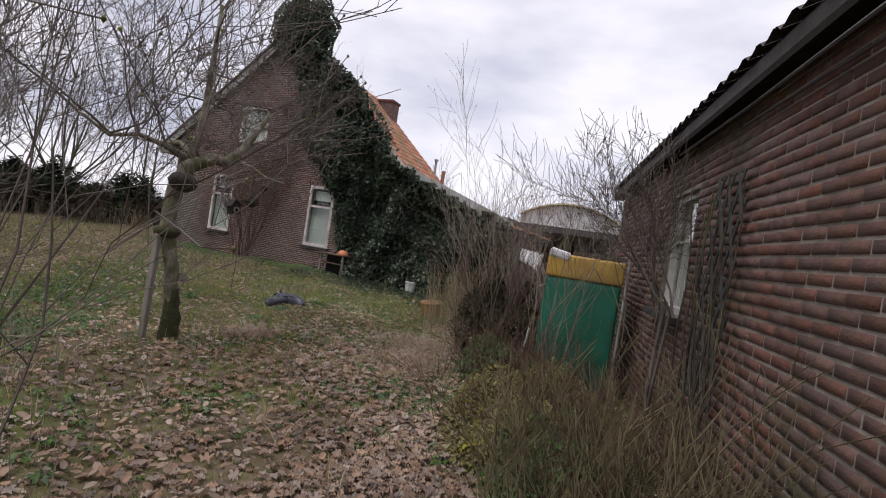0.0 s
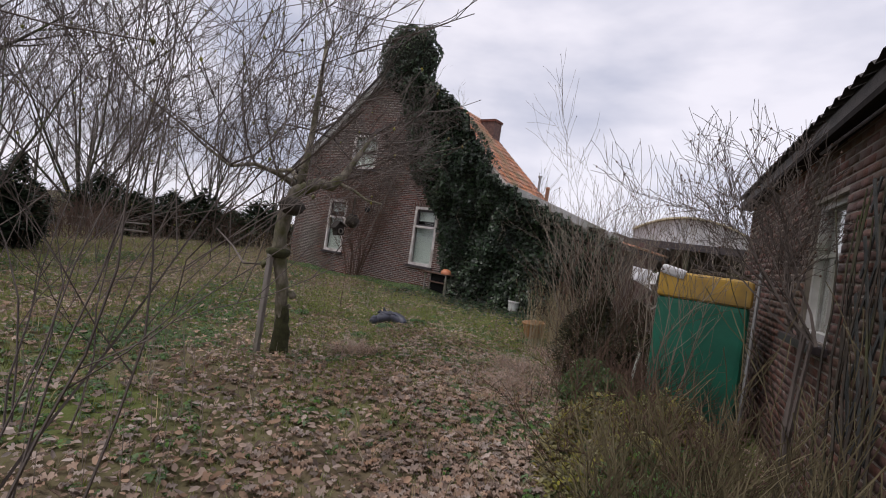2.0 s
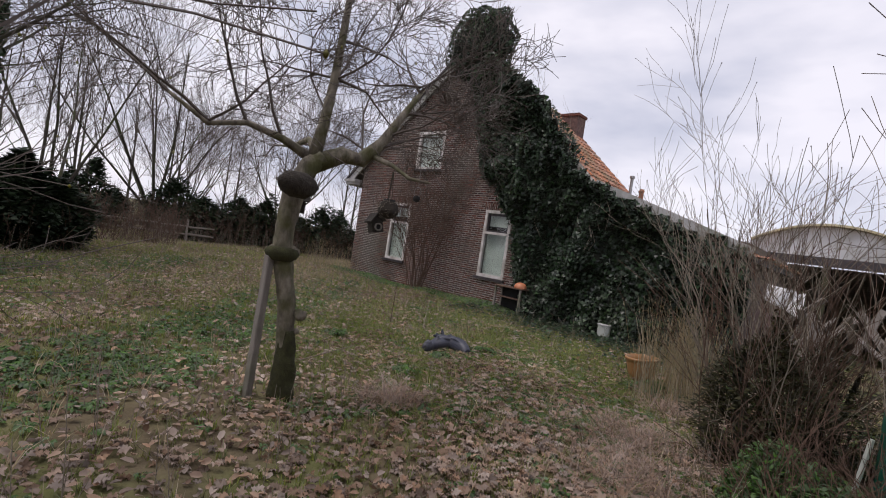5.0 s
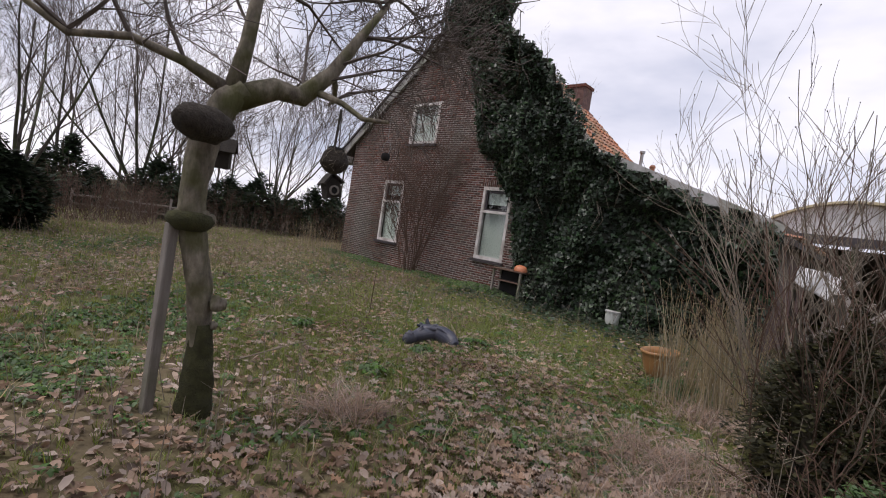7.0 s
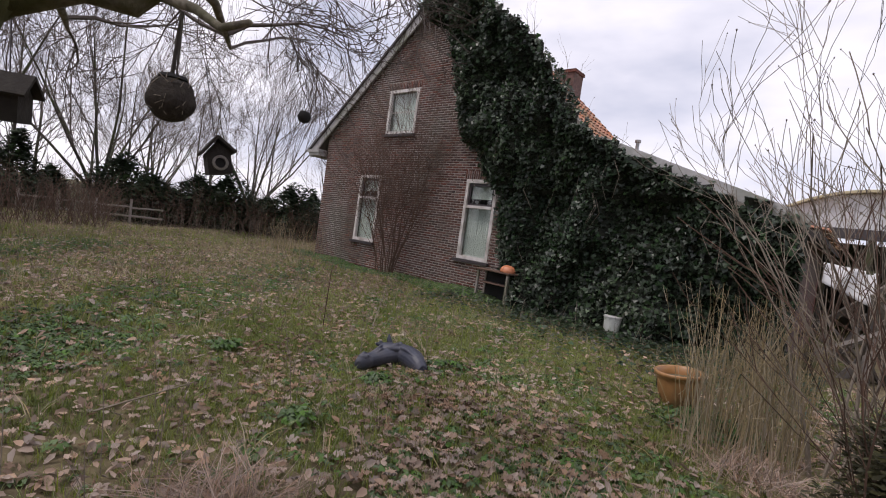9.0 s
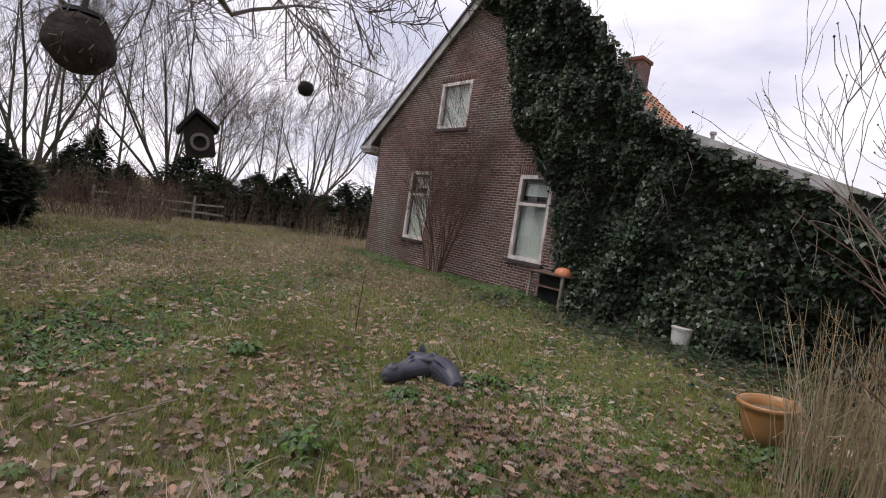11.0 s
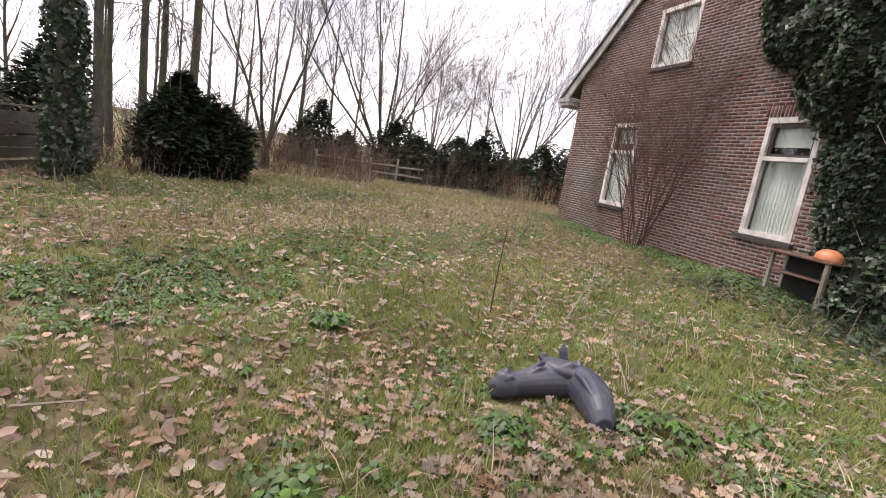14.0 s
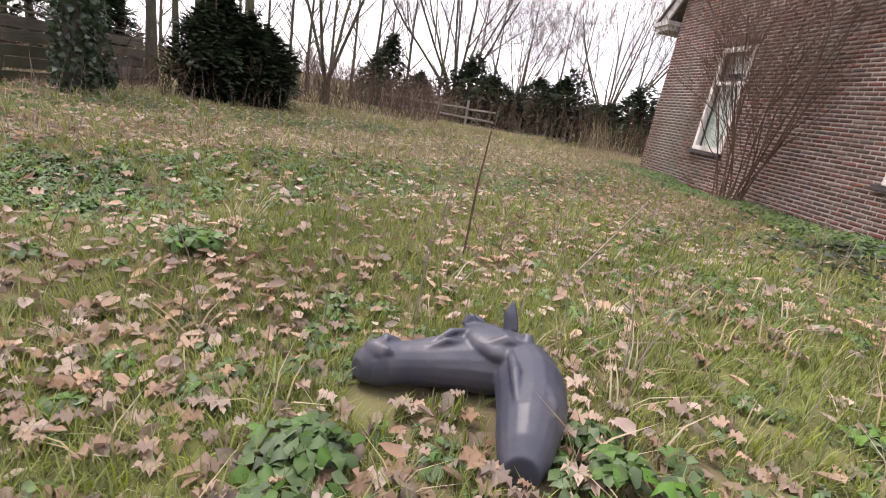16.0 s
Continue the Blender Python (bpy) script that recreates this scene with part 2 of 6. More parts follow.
# ---- mesh tools ----
class Soup:
    """Vertices and faces gathered from simple solids."""

    def __init__(self):
        self.v, self.f = [], []

    def box(self, c, s, rot=None, taper=0.0):
        k = len(self.v)
        for dz in (-1, 1):
            q = 1.0 - (taper if dz > 0 else 0.0)
            for dx, dy in ((-1, -1), (1, -1), (1, 1), (-1, 1)):
                p = Vector((dx * s[0] / 2 * q, dy * s[1] / 2 * q, dz * s[2] / 2))
                if rot is not None:
                    p = rot @ p
                self.v.append((p[0] + c[0], p[1] + c[1], p[2] + c[2]))
        self.f += [(k, k + 3, k + 2, k + 1), (k + 4, k + 5, k + 6, k + 7), (k, k + 1, k + 5, k + 4), (k + 1, k + 2, k + 6, k + 5), (k + 2, k + 3, k + 7, k + 6), (k + 3, k, k + 4, k + 7)]
        return self

    def tube(self, pts, radii, sides=5, cap=True):
        k = len(self.v)
        n = len(pts)
        ref = Vector((0.3, 0.2, 1)) if abs((Vector(pts[-1]) - Vector(pts[0])).normalized().z) < 0.9 else Vector((1, 0.1, 0))
        for i, p in enumerate(pts):
            a = Vector(pts[max(0, i - 1)])
            b = Vector(pts[min(n - 1, i + 1)])
            d = (b - a).normalized()
            s = d.cross(ref).normalized()
            u = s.cross(d)
            for j in range(sides):
                t = 2 * math.pi * j / sides
                q = Vector(p) + (s * math.cos(t) + u * math.sin(t)) * radii[i]
                self.v.append(q[:])
        for i in range(n - 1):
            for j in range(sides):
                a, b = k + i * sides + j, k + i * sides + (j + 1) % sides
                self.f.append((a, b, b + sides, a + sides))
        if cap:
            self.f.append(tuple(k + j for j in reversed(range(sides))))
            self.f.append(tuple(k + (n - 1) * sides + j for j in range(sides)))
        return self

    def lathe(self, prof, sides=24, c=(0, 0, 0)):
        k = len(self.v)
        for r, z in prof:
            for j in range(sides):
                t = 2 * math.pi * j / sides
                self.v.append((c[0] + r * math.cos(t), c[1] + r * math.sin(t), c[2] + z))
        for i in range(len(prof) - 1):
            for j in range(sides):
                a, b = k + i * sides + j, k + i * sides + (j + 1) % sides
                self.f.append((a, b, b + sides, a + sides))
        return self

    def mesh(self, name):
        me = bpy.data.meshes.new(name)
        me.from_pydata(self.v, [], self.f)
        me.update()
        return me


def smooth(me):
    me.polygons.foreach_set("use_smooth", [True] * len(me.polygons))
    return me


def part(name, data, material, parent=None, label="", soft=False):
    """Links a soup, bmesh or mesh as one object under a thing."""
    if isinstance(data, Soup):
        data = data.mesh(name)
    elif isinstance(data, bmesh.types.BMesh):
        bm = data
        data = bpy.data.meshes.new(name)
        bm.to_mesh(data)
        bm.free()
    if soft:
        smooth(data)
    if material is not None and not data.materials:
        data.materials.append(material)
    ob = new(name, data)
    ob.parent = parent
    if label:
        ob["label"] = label
    return ob


def thing(name, label, category, at=(0, 0, 0), group="", kind=""):
    ob = new(name)
    ob.empty_display_size = 0.1
    ob.matrix_world = Matrix.Translation(at) if not isinstance(at, Matrix) else at
    return tagged(ob, label, category, group, kind)


def rounded_box(s, r=0.02, seg=2):
    bm = bmesh.new()
    bmesh.ops.create_cube(bm, size=1.0)
    bmesh.ops.scale(bm, vec=s, verts=bm.verts)
    bmesh.ops.bevel(bm, geom=bm.edges[:], offset=r, segments=seg, affect="EDGES", profile=0.6)
    return bm


def moved(bm, m):
    bmesh.ops.transform(bm, matrix=m, verts=bm.verts)
    return bm


def scatter(name, tv, tf, pos, yaw, size, tilt=None, tilt_dir=None, bend=None):
    """Many copies of a small shape as one mesh. tv: shape's vertices, tf: its triangles."""
    tv, tf = np.asarray(tv, float), np.asarray(tf, int)
    n, k = len(pos), len(tv)
    pos, yaw, size = np.asarray(pos, float), np.asarray(yaw, float), np.asarray(size, float)
    v = np.repeat(tv[None], n, 0)
    if bend is not None:
        v[:, :, 2] += bend[:, None] * (tv[None, :, 0] ** 2 + tv[None, :, 1] ** 2)
    v = v * size[:, None, None]
    if tilt is not None:
        td = tilt_dir if tilt_dir is not None else np.random.rand(n) * 6.283
        c0, s0 = np.cos(td)[:, None], np.sin(td)[:, None]
        x, y, z = v[:, :, 0] * c0 + v[:, :, 1] * s0, -v[:, :, 0] * s0 + v[:, :, 1] * c0, v[:, :, 2]
        ct, st = np.cos(tilt)[:, None], np.sin(tilt)[:, None]
        x, z = x * ct + z * st, -x * st + z * ct
        v = np.stack([x * c0 - y * s0, x * s0 + y * c0, z], 2)
    c, s = np.cos(yaw)[:, None], np.sin(yaw)[:, None]
    v = np.stack([v[:, :, 0] * c - v[:, :, 1] * s, v[:, :, 0] * s + v[:, :, 1] * c, v[:, :, 2]], 2) + pos[:, None, :]
    return np_mesh(name, v.reshape(-1, 3), (tf[None] + (np.arange(n) * k)[:, None, None]).reshape(-1, tf.shape[1]))


def np_mesh(name, v, f):
    me = bpy.data.meshes.new(name)
    me.vertices.add(len(v))
    me.vertices.foreach_set("co", np.ascontiguousarray(v, dtype=np.float32).ravel())
    k = f.shape[1]
    me.loops.add(f.size)
    me.loops.foreach_set("vertex_index", np.ascontiguousarray(f, dtype=np.int32).ravel())
    me.polygons.add(len(f))
    me.polygons.foreach_set("loop_start", np.arange(0, f.size, k, dtype=np.int32))
    me.update(calc_edges=True)
    return me


def ground_z(x, y):
    """The lie of the ground: nearly level, with soft hummocks."""
    return 0.05 * np.sin(x * 0.9 + 1.3) * np.cos(y * 0.8) + 0.03 * np.sin(x * 2.3 + y * 1.7) - 0.02


def gz(x, y):
    return float(ground_z(np.float64(x), np.float64(y)))


# lobed maple leaf, ivy leaf, herb leaf and blade shapes
def lobed(radii, lift=0.06):
    n = len(radii)
    v = [(0, 0, 0)]
    for i, r in enumerate(radii):
        a = 2 * math.pi * i / n
        v.append((r * math.cos(a), r * math.sin(a), lift * (1 if i % 2 else -1)))
    return v, [(0, 1 + i, 1 + (i + 1) % n) for i in range(n)]


MAPLE = lobed([0.60, 0.44, 0.34, 0.47, 0.56, 0.38, 0.30, 0.42, 0.40, 0.20, 0.10, 0.22, 0.42, 0.46, 0.28, 0.42, 0.54, 0.46, 0.33, 0.45], 0.11)
CURLED = ([(-0.5, 0, 0.1), (-0.2, 0.26, 0.16), (0.25, 0.24, 0.2), (0.55, 0, 0.06), (0.25, -0.2, 0.12), (-0.2, -0.24, 0.2), (0, 0, 0.0)], [(6, 0, 5), (6, 5, 4), (6, 4, 3), (6, 3, 2), (6, 2, 1), (6, 1, 0)])
IVYLEAF = lobed([0.6, 0.34, 0.46, 0.36, 0.12, 0.36, 0.46, 0.34], 0.03)
HERBLEAF = ([(0, 0, 0), (0.3, 0.24, 0.08), (0.75, 0.2, 0.1), (1.0, 0, 0.0), (0.75, -0.2, 0.1), (0.3, -0.24, 0.08)], [(0, 1, 5), (1, 2, 5), (2, 4, 5), (2, 3, 4)])
BLADE = ([(-0.035, 0, 0), (0.035, 0, 0), (0.028, 0.10, 0.5), (-0.028, 0.10, 0.5), (0, 0.34, 0.95)], [(0, 1, 2), (0, 2, 3), (3, 2, 4)])


def tuft(n, seed, flop=0.5, wide=0.05):
    rs = random.Random(seed)
    v, f = [], []
    for i in range(n):
        a = rs.random() * 6.283
        ca, sa = math.cos(a), math.sin(a)
        k = len(v)
        h = 0.55 + 0.6 * rs.random()
        lean = flop * (0.3 + rs.random())
        ox, oy = (rs.random() - 0.5) * 0.3, (rs.random() - 0.5) * 0.3
        for x, y, z in ((-wide / 2, 0, 0), (wide / 2, 0, 0), (wide / 2.6, lean * 0.35, h * 0.55), (-wide / 2.6, lean * 0.35, h * 0.55), (0, lean, h * 0.9)):
            v.append((x * ca - y * sa + ox, x * sa + y * ca + oy, z))
        f += [(k, k + 1, k + 2), (k, k + 2, k + 3), (k + 3, k + 2, k + 4)]
    return v, f


def branching(rs, base, heading, length, radius, depth, out, spread=0.7, droop=0.0, kids=4, wobble=0.18, steps=4, up=0.25, tips=None, min_r=0.002):
    """A limb with its side branches as tubes, thinning to twigs."""
    p, d = Vector(base), Vector(heading).normalized()
    pts, rad = [p[:]], [radius]
    for i in range(steps):
        d = (d + Vector((rs.uniform(-1, 1), rs.uniform(-1, 1), rs.uniform(-1, 1) + up - droop)) * wobble).normalized()
        p = p + d * (length / steps)
        pts.append(p[:])
        rad.append(max(min_r, radius * (1 - 0.72 * (i + 1) / steps)))
    target = out if isinstance(out, Soup) else out[0] if radius > 0.035 else out[1]
    target.tube(pts, rad, 6 if radius > 0.05 else 4 if radius > 0.012 else 3, cap=False)
    if depth <= 0:
        if tips is not None:
            tips.append((p[:], d[:]))
        return
    for c in range(kids):
        t = 0.25 + 0.75 * (c + rs.random()) / kids
        i = min(steps - 1, int(t * steps))
        a, b = Vector(pts[i]), Vector(pts[i + 1])
        q = a.lerp(b, t * steps - i if t * steps - i <= 1 else 1)
        dd = (b - a).normalized()
        side = dd.cross(Vector((rs.uniform(-1, 1), rs.uniform(-1, 1), rs.uniform(-1, 1)))).normalized()
        nd = (dd + side * spread * rs.uniform(0.6, 1.3) + Vector((0, 0, up * 0.5))).normalized()
        branching(rs, q, nd, length * rs.uniform(0.45, 0.72), max(min_r, rad[i] * 0.55), depth - 1, out, spread, droop, kids, wobble, max(2, steps - 1), up, tips, min_r)


def brick_wall(name, inside, x0, x1, z0, z1, bl=0.21, bh=0.052, joint=0.012, proud=0.008, seed=1, holes=()):
    """Bricks in a running bond on the plane y = 0, facing -y. inside(x, z): whether a brick may lie there. Returns boxes (cx, cz, w, h, dy)."""
    rs = random.Random(seed)
    out = []
    row = 0
    z = z0
    while z + bh < z1 + 0.001:
        x = x0 - (0.5 if row % 2 else 0.0) * (bl + joint)
        while x < x1:
            runs = [(max(x, x0), min(x + bl, x1))]
            for h0, h1, k0, k1 in holes:  # bricks are cut at the openings
                if k0 < z + bh / 2 < k1:
                    runs = [r for a, b in runs for r in ((a, min(b, h0)), (max(a, h1), b)) if r[1] - r[0] > 0.03]
            for a, b in runs:
                if b - a > 0.03 and inside((a + b) / 2, z + bh / 2, a, b):
                    out.append(((a + b) / 2, z + bh / 2, b - a, bh, proud + rs.uniform(-0.003, 0.003)))
            x += bl + joint
        z += bh + joint
        row += 1
    return out


def brick_soup(bricks):
    """One mesh of the bricks: a shallow, slightly chamfered block each."""
    n = len(bricks)
    b = np.array(bricks)
    ch = 0.004
    v = np.zeros((n, 8, 3))
    for k, (sx, sz) in enumerate(((-1, -1), (1, -1), (1, 1), (-1, 1))):
        v[:, k, 0] = b[:, 0] + sx * b[:, 2] / 2
        v[:, k, 1] = 0.004
        v[:, k, 2] = b[:, 1] + sz * b[:, 3] / 2
        v[:, k + 4, 0] = b[:, 0] + sx * (b[:, 2] / 2 - ch)
        v[:, k + 4, 1] = -b[:, 4]
        v[:, k + 4, 2] = b[:, 1] + sz * (b[:, 3] / 2 - ch)
    q = np.array([(4, 5, 6, 7), (0, 1, 5, 4), (1, 2, 6, 5), (2, 3, 7, 6), (3, 0, 4, 7)])
    return v.reshape(-1, 3), (q[None] + (np.arange(n) * 8)[:, None, None]).reshape(-1, 4)


# ---- ground ----
def axis(lo, hi, step, far):
    a = np.arange(lo, hi + step / 2, step)
    out = [lo - far * (i / 8.0) ** 2.2 for i in range(8, 0, -1)]
    back = [hi + far * (i / 8.0) ** 2.2 for i in range(1, 9)]
    return np.concatenate([out, a, back])


gx, gy = axis(-22, 18, 0.2, 900), axis(-20, 14, 0.2, 900)
GX, GY = np.meshgrid(gx, gy, indexing="ij")
rough_z = np.random.RandomState(5).uniform(-0.012, 0.012, GX.shape)
GZ = ground_z(GX, GY) + rough_z
idx = np.arange(GX.size).reshape(GX.shape)
gf = np.stack([idx[:-1, :-1], idx[1:, :-1], idx[1:, 1:], idx[:-1, 1:]], -1).reshape(-1, 4)
ground = part("ground", np_mesh("ground", np.stack([GX, GY, GZ], -1).reshape(-1, 3), gf), M_GROUND, soft=True)
tagged(ground, "rough garden ground of soil, leaf mould and thin grass", "ground", kind="structure")

# ---- farmhouse ----
X_L, X_R, X_RIDGE, Z_RIDGE, Z_LEFT = -6.3, 6.9, -1.4, 8.22, 3.66
WINDOWS = {"lw": (-4.31, -3.33, 0.78, 2.80), "rw": (0.0, 0.98, 0.80, 2.80), "uw": (-3.43, -2.19, 4.03, 5.33)}


def roof_line(x):
    if x < X_RIDGE:
        return Z_LEFT + (Z_RIDGE - Z_LEFT) * (x + 6.95) / (X_RIDGE + 6.95)
    if x < 3.3:
        return Z_RIDGE + (3.75 - Z_RIDGE) * (x - X_RIDGE) / (3.3 - X_RIDGE)
    return 3.75 - 0.36 * (x - 3.3)


house = thing("farmhouse", "old brick farmhouse gable half overgrown with dark ivy", "house")


def prism(s, xa, xb, lo, hia, hib, y0, y1):
    """A wall strip between xa and xb from lo up to a sloping top."""
    k = len(s.v)
    s.v += [(xa, y0, lo), (xb, y0, lo), (xb, y0, hib), (xa, y0, hia), (xa, y1, lo), (xb, y1, lo), (xb, y1, hib), (xa, y1, hia)]
    s.f += [(k, k + 1, k + 2, k + 3), (k + 5, k + 4, k + 7, k + 6), (k + 4, k, k + 3, k + 7), (k + 1, k + 5, k + 6, k + 2), (k + 3, k + 2, k + 6, k + 7), (k + 4, k + 5, k + 1, k)]


wall = Soup()
cuts = sorted({X_L, X_R, X_RIDGE, 3.3} | {w[0] for w in WINDOWS.values()} | {w[1] for w in WINDOWS.values()})
for xa, xb in zip(cuts[:-1], cuts[1:]):
    holes = sorted((w[2], w[3]) for w in WINDOWS.values() if w[0] <= xa + 1e-6 and w[1] >= xb - 1e-6)
    lo = -0.3
    for h0, h1 in holes:
        prism(wall, xa, xb, lo, h0, h0, 0.0, 0.3)
        lo = h1
    prism(wall, xa, xb, lo, roof_line(xa + 1e-5) - 0.03, roof_line(xb - 1e-5) - 0.03, 0.0, 0.3)
front_wall = part("wall", wall, M_MORTAR, house, "brick gable wall with pale mortar joints")
sides = Soup()
prism(sides, X_R - 0.3, X_R, -0.3, 2.62, 2.58, 0.3, 5.4)
part("side_wall", sides, M_BRICK, house)
sides = Soup()
prism(sides, X_L, X_L + 0.3, -0.3, 3.75, 3.95, 0.3, 5.4)
part("side_wall", sides, M_BRICK, house)
rear = Soup()
for xa, xb in ((X_L, X_RIDGE), (X_RIDGE, 3.3), (3.3, X_R)):
    prism(rear, xa, xb, -0.3, roof_line(xa + 1e-5) - 0.9, roof_line(xb - 1e-5) - 0.9, 5.4, 5.7)
part("rear_wall", rear, M_BRICK, house)


def ivy_left(z):
    """The edge of the ivy on the gable, by height."""
    pts = [(-1, 1.6), (0.77, 1.5), (1.35, 1.25), (2.45, 1.15), (3.0, 0.5), (3.5, 0.3), (3.85, -0.28), (5.0, -0.68), (6.1, -1.05), (6.8, -1.35), (7.1, -1.95), (7.8, -2.5), (12, -2.5)]
    for (za, xa), (zb, xb) in zip(pts[:-1], pts[1:]):
        if za <= z <= zb:
            return xa + (xb - xa) * (z - za) / (zb - za)
    return 1.5


def house_brick_ok(cx, cz, a, b):
    if cz > roof_line(cx) - 0.16 or cx > ivy_left(cz) + 0.6:
        return False
    return True


HOLES = [h for x0, x1, z0, z1 in WINDOWS.values() for h in ((x0, x1, z0 - 0.08, z1 + 0.01), (x0 - 0.08, x1 + 0.08, z1 - 0.01, z1 + 0.215))]


h_bricks = brick_wall("bricks", house_brick_ok, X_L, 2.4, -0.06, 8.2, bh=0.049, joint=0.015, seed=3, holes=HOLES)
for x0, x1, z0, z1 in WINDOWS.values():  # upright bricks over each window
    n = int((x1 - x0 + 0.16) / 0.066)
    for i in range(n):
        cx = x0 - 0.08 + (i + 0.5) * (x1 - x0 + 0.16) / n
        if cx < ivy_left(z1) + 0.6:
            h_bricks.append((cx, z1 + 0.115, 0.052, 0.20, 0.009))

# window frames, panes and blinds
def window(key, panes):
    x0, x1, z0, z1 = WINDOWS[key]
    w, h, cx = x1 - x0, z1 - z0, (x0 + x1) / 2
    frame_soup = Soup()
    t = 0.085
    for c, s in (((x0 + t / 2, 0.03, (z0 + z1) / 2), (t, 0.10, h)), ((x1 - t / 2, 0.03, (z0 + z1) / 2), (t, 0.10, h)), ((cx, 0.03, z1 - t / 2), (w - 2 * t, 0.10, t)), ((cx, 0.03, z0 + t / 2), (w - 2 * t, 0.10, t))):
        frame_soup.box(c, s)
    win = part("window", frame_soup, M_WHITE, house, "white painted timber window frame")
    if panes == 2:
        zm = z0 + h * 0.66
        part("transom", Soup().box((cx, 0.02, zm), (w - 2 * t, 0.11, 0.07)), M_WHITE, win)
        sash = Soup()
        a, b = x0 + t, x1 - t
        for c, s in (((a + 0.03, 0.06, (zm + 0.035 + z1 - t) / 2), (0.06, 0.05, z1 - t - zm - 0.035)), ((b - 0.03, 0.06, (zm + 0.035 + z1 - t) / 2), (0.06, 0.05, z1 - t - zm - 0.035)), ((cx, 0.06, z1 - t - 0.035), (b - a - 0.12, 0.05, 0.07)), ((cx, 0.06, zm + 0.06), (b - a - 0.12, 0.05, 0.05))):
            sash.box(c, s)
        part("sash", sash, M_SILL, win, "dark painted top sash")
        part("pane", Soup().box((cx, 0.075, (zm + z1 - t) / 2), (w - 2 * t - 0.1, 0.006, z1 - t - zm - 0.12)), M_GLASS, win).visible_shadow = False
        part("pane", Soup().box((cx, 0.06, (z0 + t + zm) / 2), (w - 2 * t, 0.006, zm - z0 - t - 0.06)), M_GLASS, win).visible_shadow = False
        lace = Soup()
        for i in range(40):
            xa = x0 + t + (w - 2 * t) * i / 40
            lace.box((xa + 0.012, 0.13 + 0.008 * math.sin(i * 1.9), (z0 + zm) / 2 + 0.02), ((w - 2 * t) / 40 + 0.004, 0.006, zm - z0 - 0.02))
        part("curtain", lace, M_CURTAIN, win, "pale grey green drawn curtain")
        half = Soup().box((cx, 0.13, z1 - 0.3), (w - 0.1, 0.006, 0.34))
        part("top_curtain", half, M_CURTAIN, win)
    else:
        bars = Soup().box((cx, 0.05, (z0 + z1) / 2), (w - 2 * t, 0.03, 0.03))
        part("glazing_bar", bars, M_WHITE, win)
        part("pane", Soup().box((cx, 0.065, (z0 + z1) / 2), (w - 2 * t, 0.006, h - 2 * t)), M_GLASS, win).visible_shadow = False
        part("curtain", Soup().box((cx, 0.16, (z0 + z1) / 2), (w - 0.05, 0.01, h - 0.05)), M_CURTAIN, win, "greyish drawn curtain")
    part("window_sill", Soup().box((cx, -0.035, z0 - 0.045), (w + 0.12, 0.13, 0.07)), M_SILL, win, "dark glazed tile sill")
    # added sheet closes the opening; the unlit room is its near-black colour
    part("reveal", Soup().box((cx, 0.26, (z0 + z1) / 2), (w + 0.04, 0.02, h + 0.04)), M_DARK, win)


window("lw", 2)
window("rw", 2)
window("uw", 1)

# roof slabs, tiles, bargeboards and gutter end
def slab(s, xa, za, xb, zb, y0, y1, t):
    k = len(s.v)
    s.v += [(xa, y0, za), (xb, y0, zb), (xb, y1, zb), (xa, y1, za), (xa, y0, za - t), (xb, y0, zb - t), (xb, y1, zb - t), (xa, y1, za - t)]
    s.f += [(k, k + 1, k + 2, k + 3), (k + 7, k + 6, k + 5, k + 4), (k, k + 4, k + 5, k + 1), (k + 3, k + 2, k + 6, k + 7), (k, k + 3, k + 7, k + 4), (k + 1, k + 5, k + 6, k + 2)]


roof = Soup()
slab(roof, -7.2, 3.485, X_RIDGE, Z_RIDGE + 0.035, -0.12, 0.34, 0.12)
slab(roof, X_RIDGE - 0.82, Z_RIDGE - 0.68, X_RIDGE, Z_RIDGE - 0.70, 0.28, 5.8, 0.12)
slab(roof, -7.2, 3.48, X_RIDGE - 0.82, Z_RIDGE - 0.67, 0.34, 5.8, 0.12)
slab(roof, X_RIDGE, Z_RIDGE - 0.70, 3.3, 3.10, 0.28, 5.8, 0.12)
slab(roof, 3.3, 3.10, 7.2, 2.25, 0.28, 5.8, 0.12)
house_roof = part("roof", roof, M_DARKTILE, house)
tile = Soup()
tr = random.Random(8)
for xa, za, xb, zb in ((X_RIDGE, Z_RIDGE - 0.69, 3.3, 3.12), (3.3, 3.12, 7.25, 2.25)):
    L_ = math.hypot(xb - xa, zb - za)
    n = max(1, int(L_ / 0.30))
    dx, dz = (xb - xa) / n, (zb - za) / n
    nx, nz = -dz / math.hypot(dx, dz), dx / math.hypot(dx, dz)
    for i in range(n):
        y = 0.3
        while y < 5.5:
            k = len(tile.v)
            lift = 0.035 + tr.uniform(0, 0.012)
            for j in range(5):
                u = j / 4
                bulge = 0.045 * math.sin(math.pi * min(1.0, u * 1.25)) + 0.004
                for e in (0, 1):
                    q = bulge + (lift if e else 0.006)
                    tile.v.append((xa + dx * (i + e * 1.08) + nx * q, y + u * 0.245, za + dz * (i + e * 1.08) + nz * q))
            for j in range(4):
                a = k + 2 * j
                tile.f.append((a, a + 2, a + 3, a + 1))
            y += 0.25
part("roof_tiles", tile, M_ROOFTILE, house_roof, "orange clay pantiles")["kind"] = "stuff"


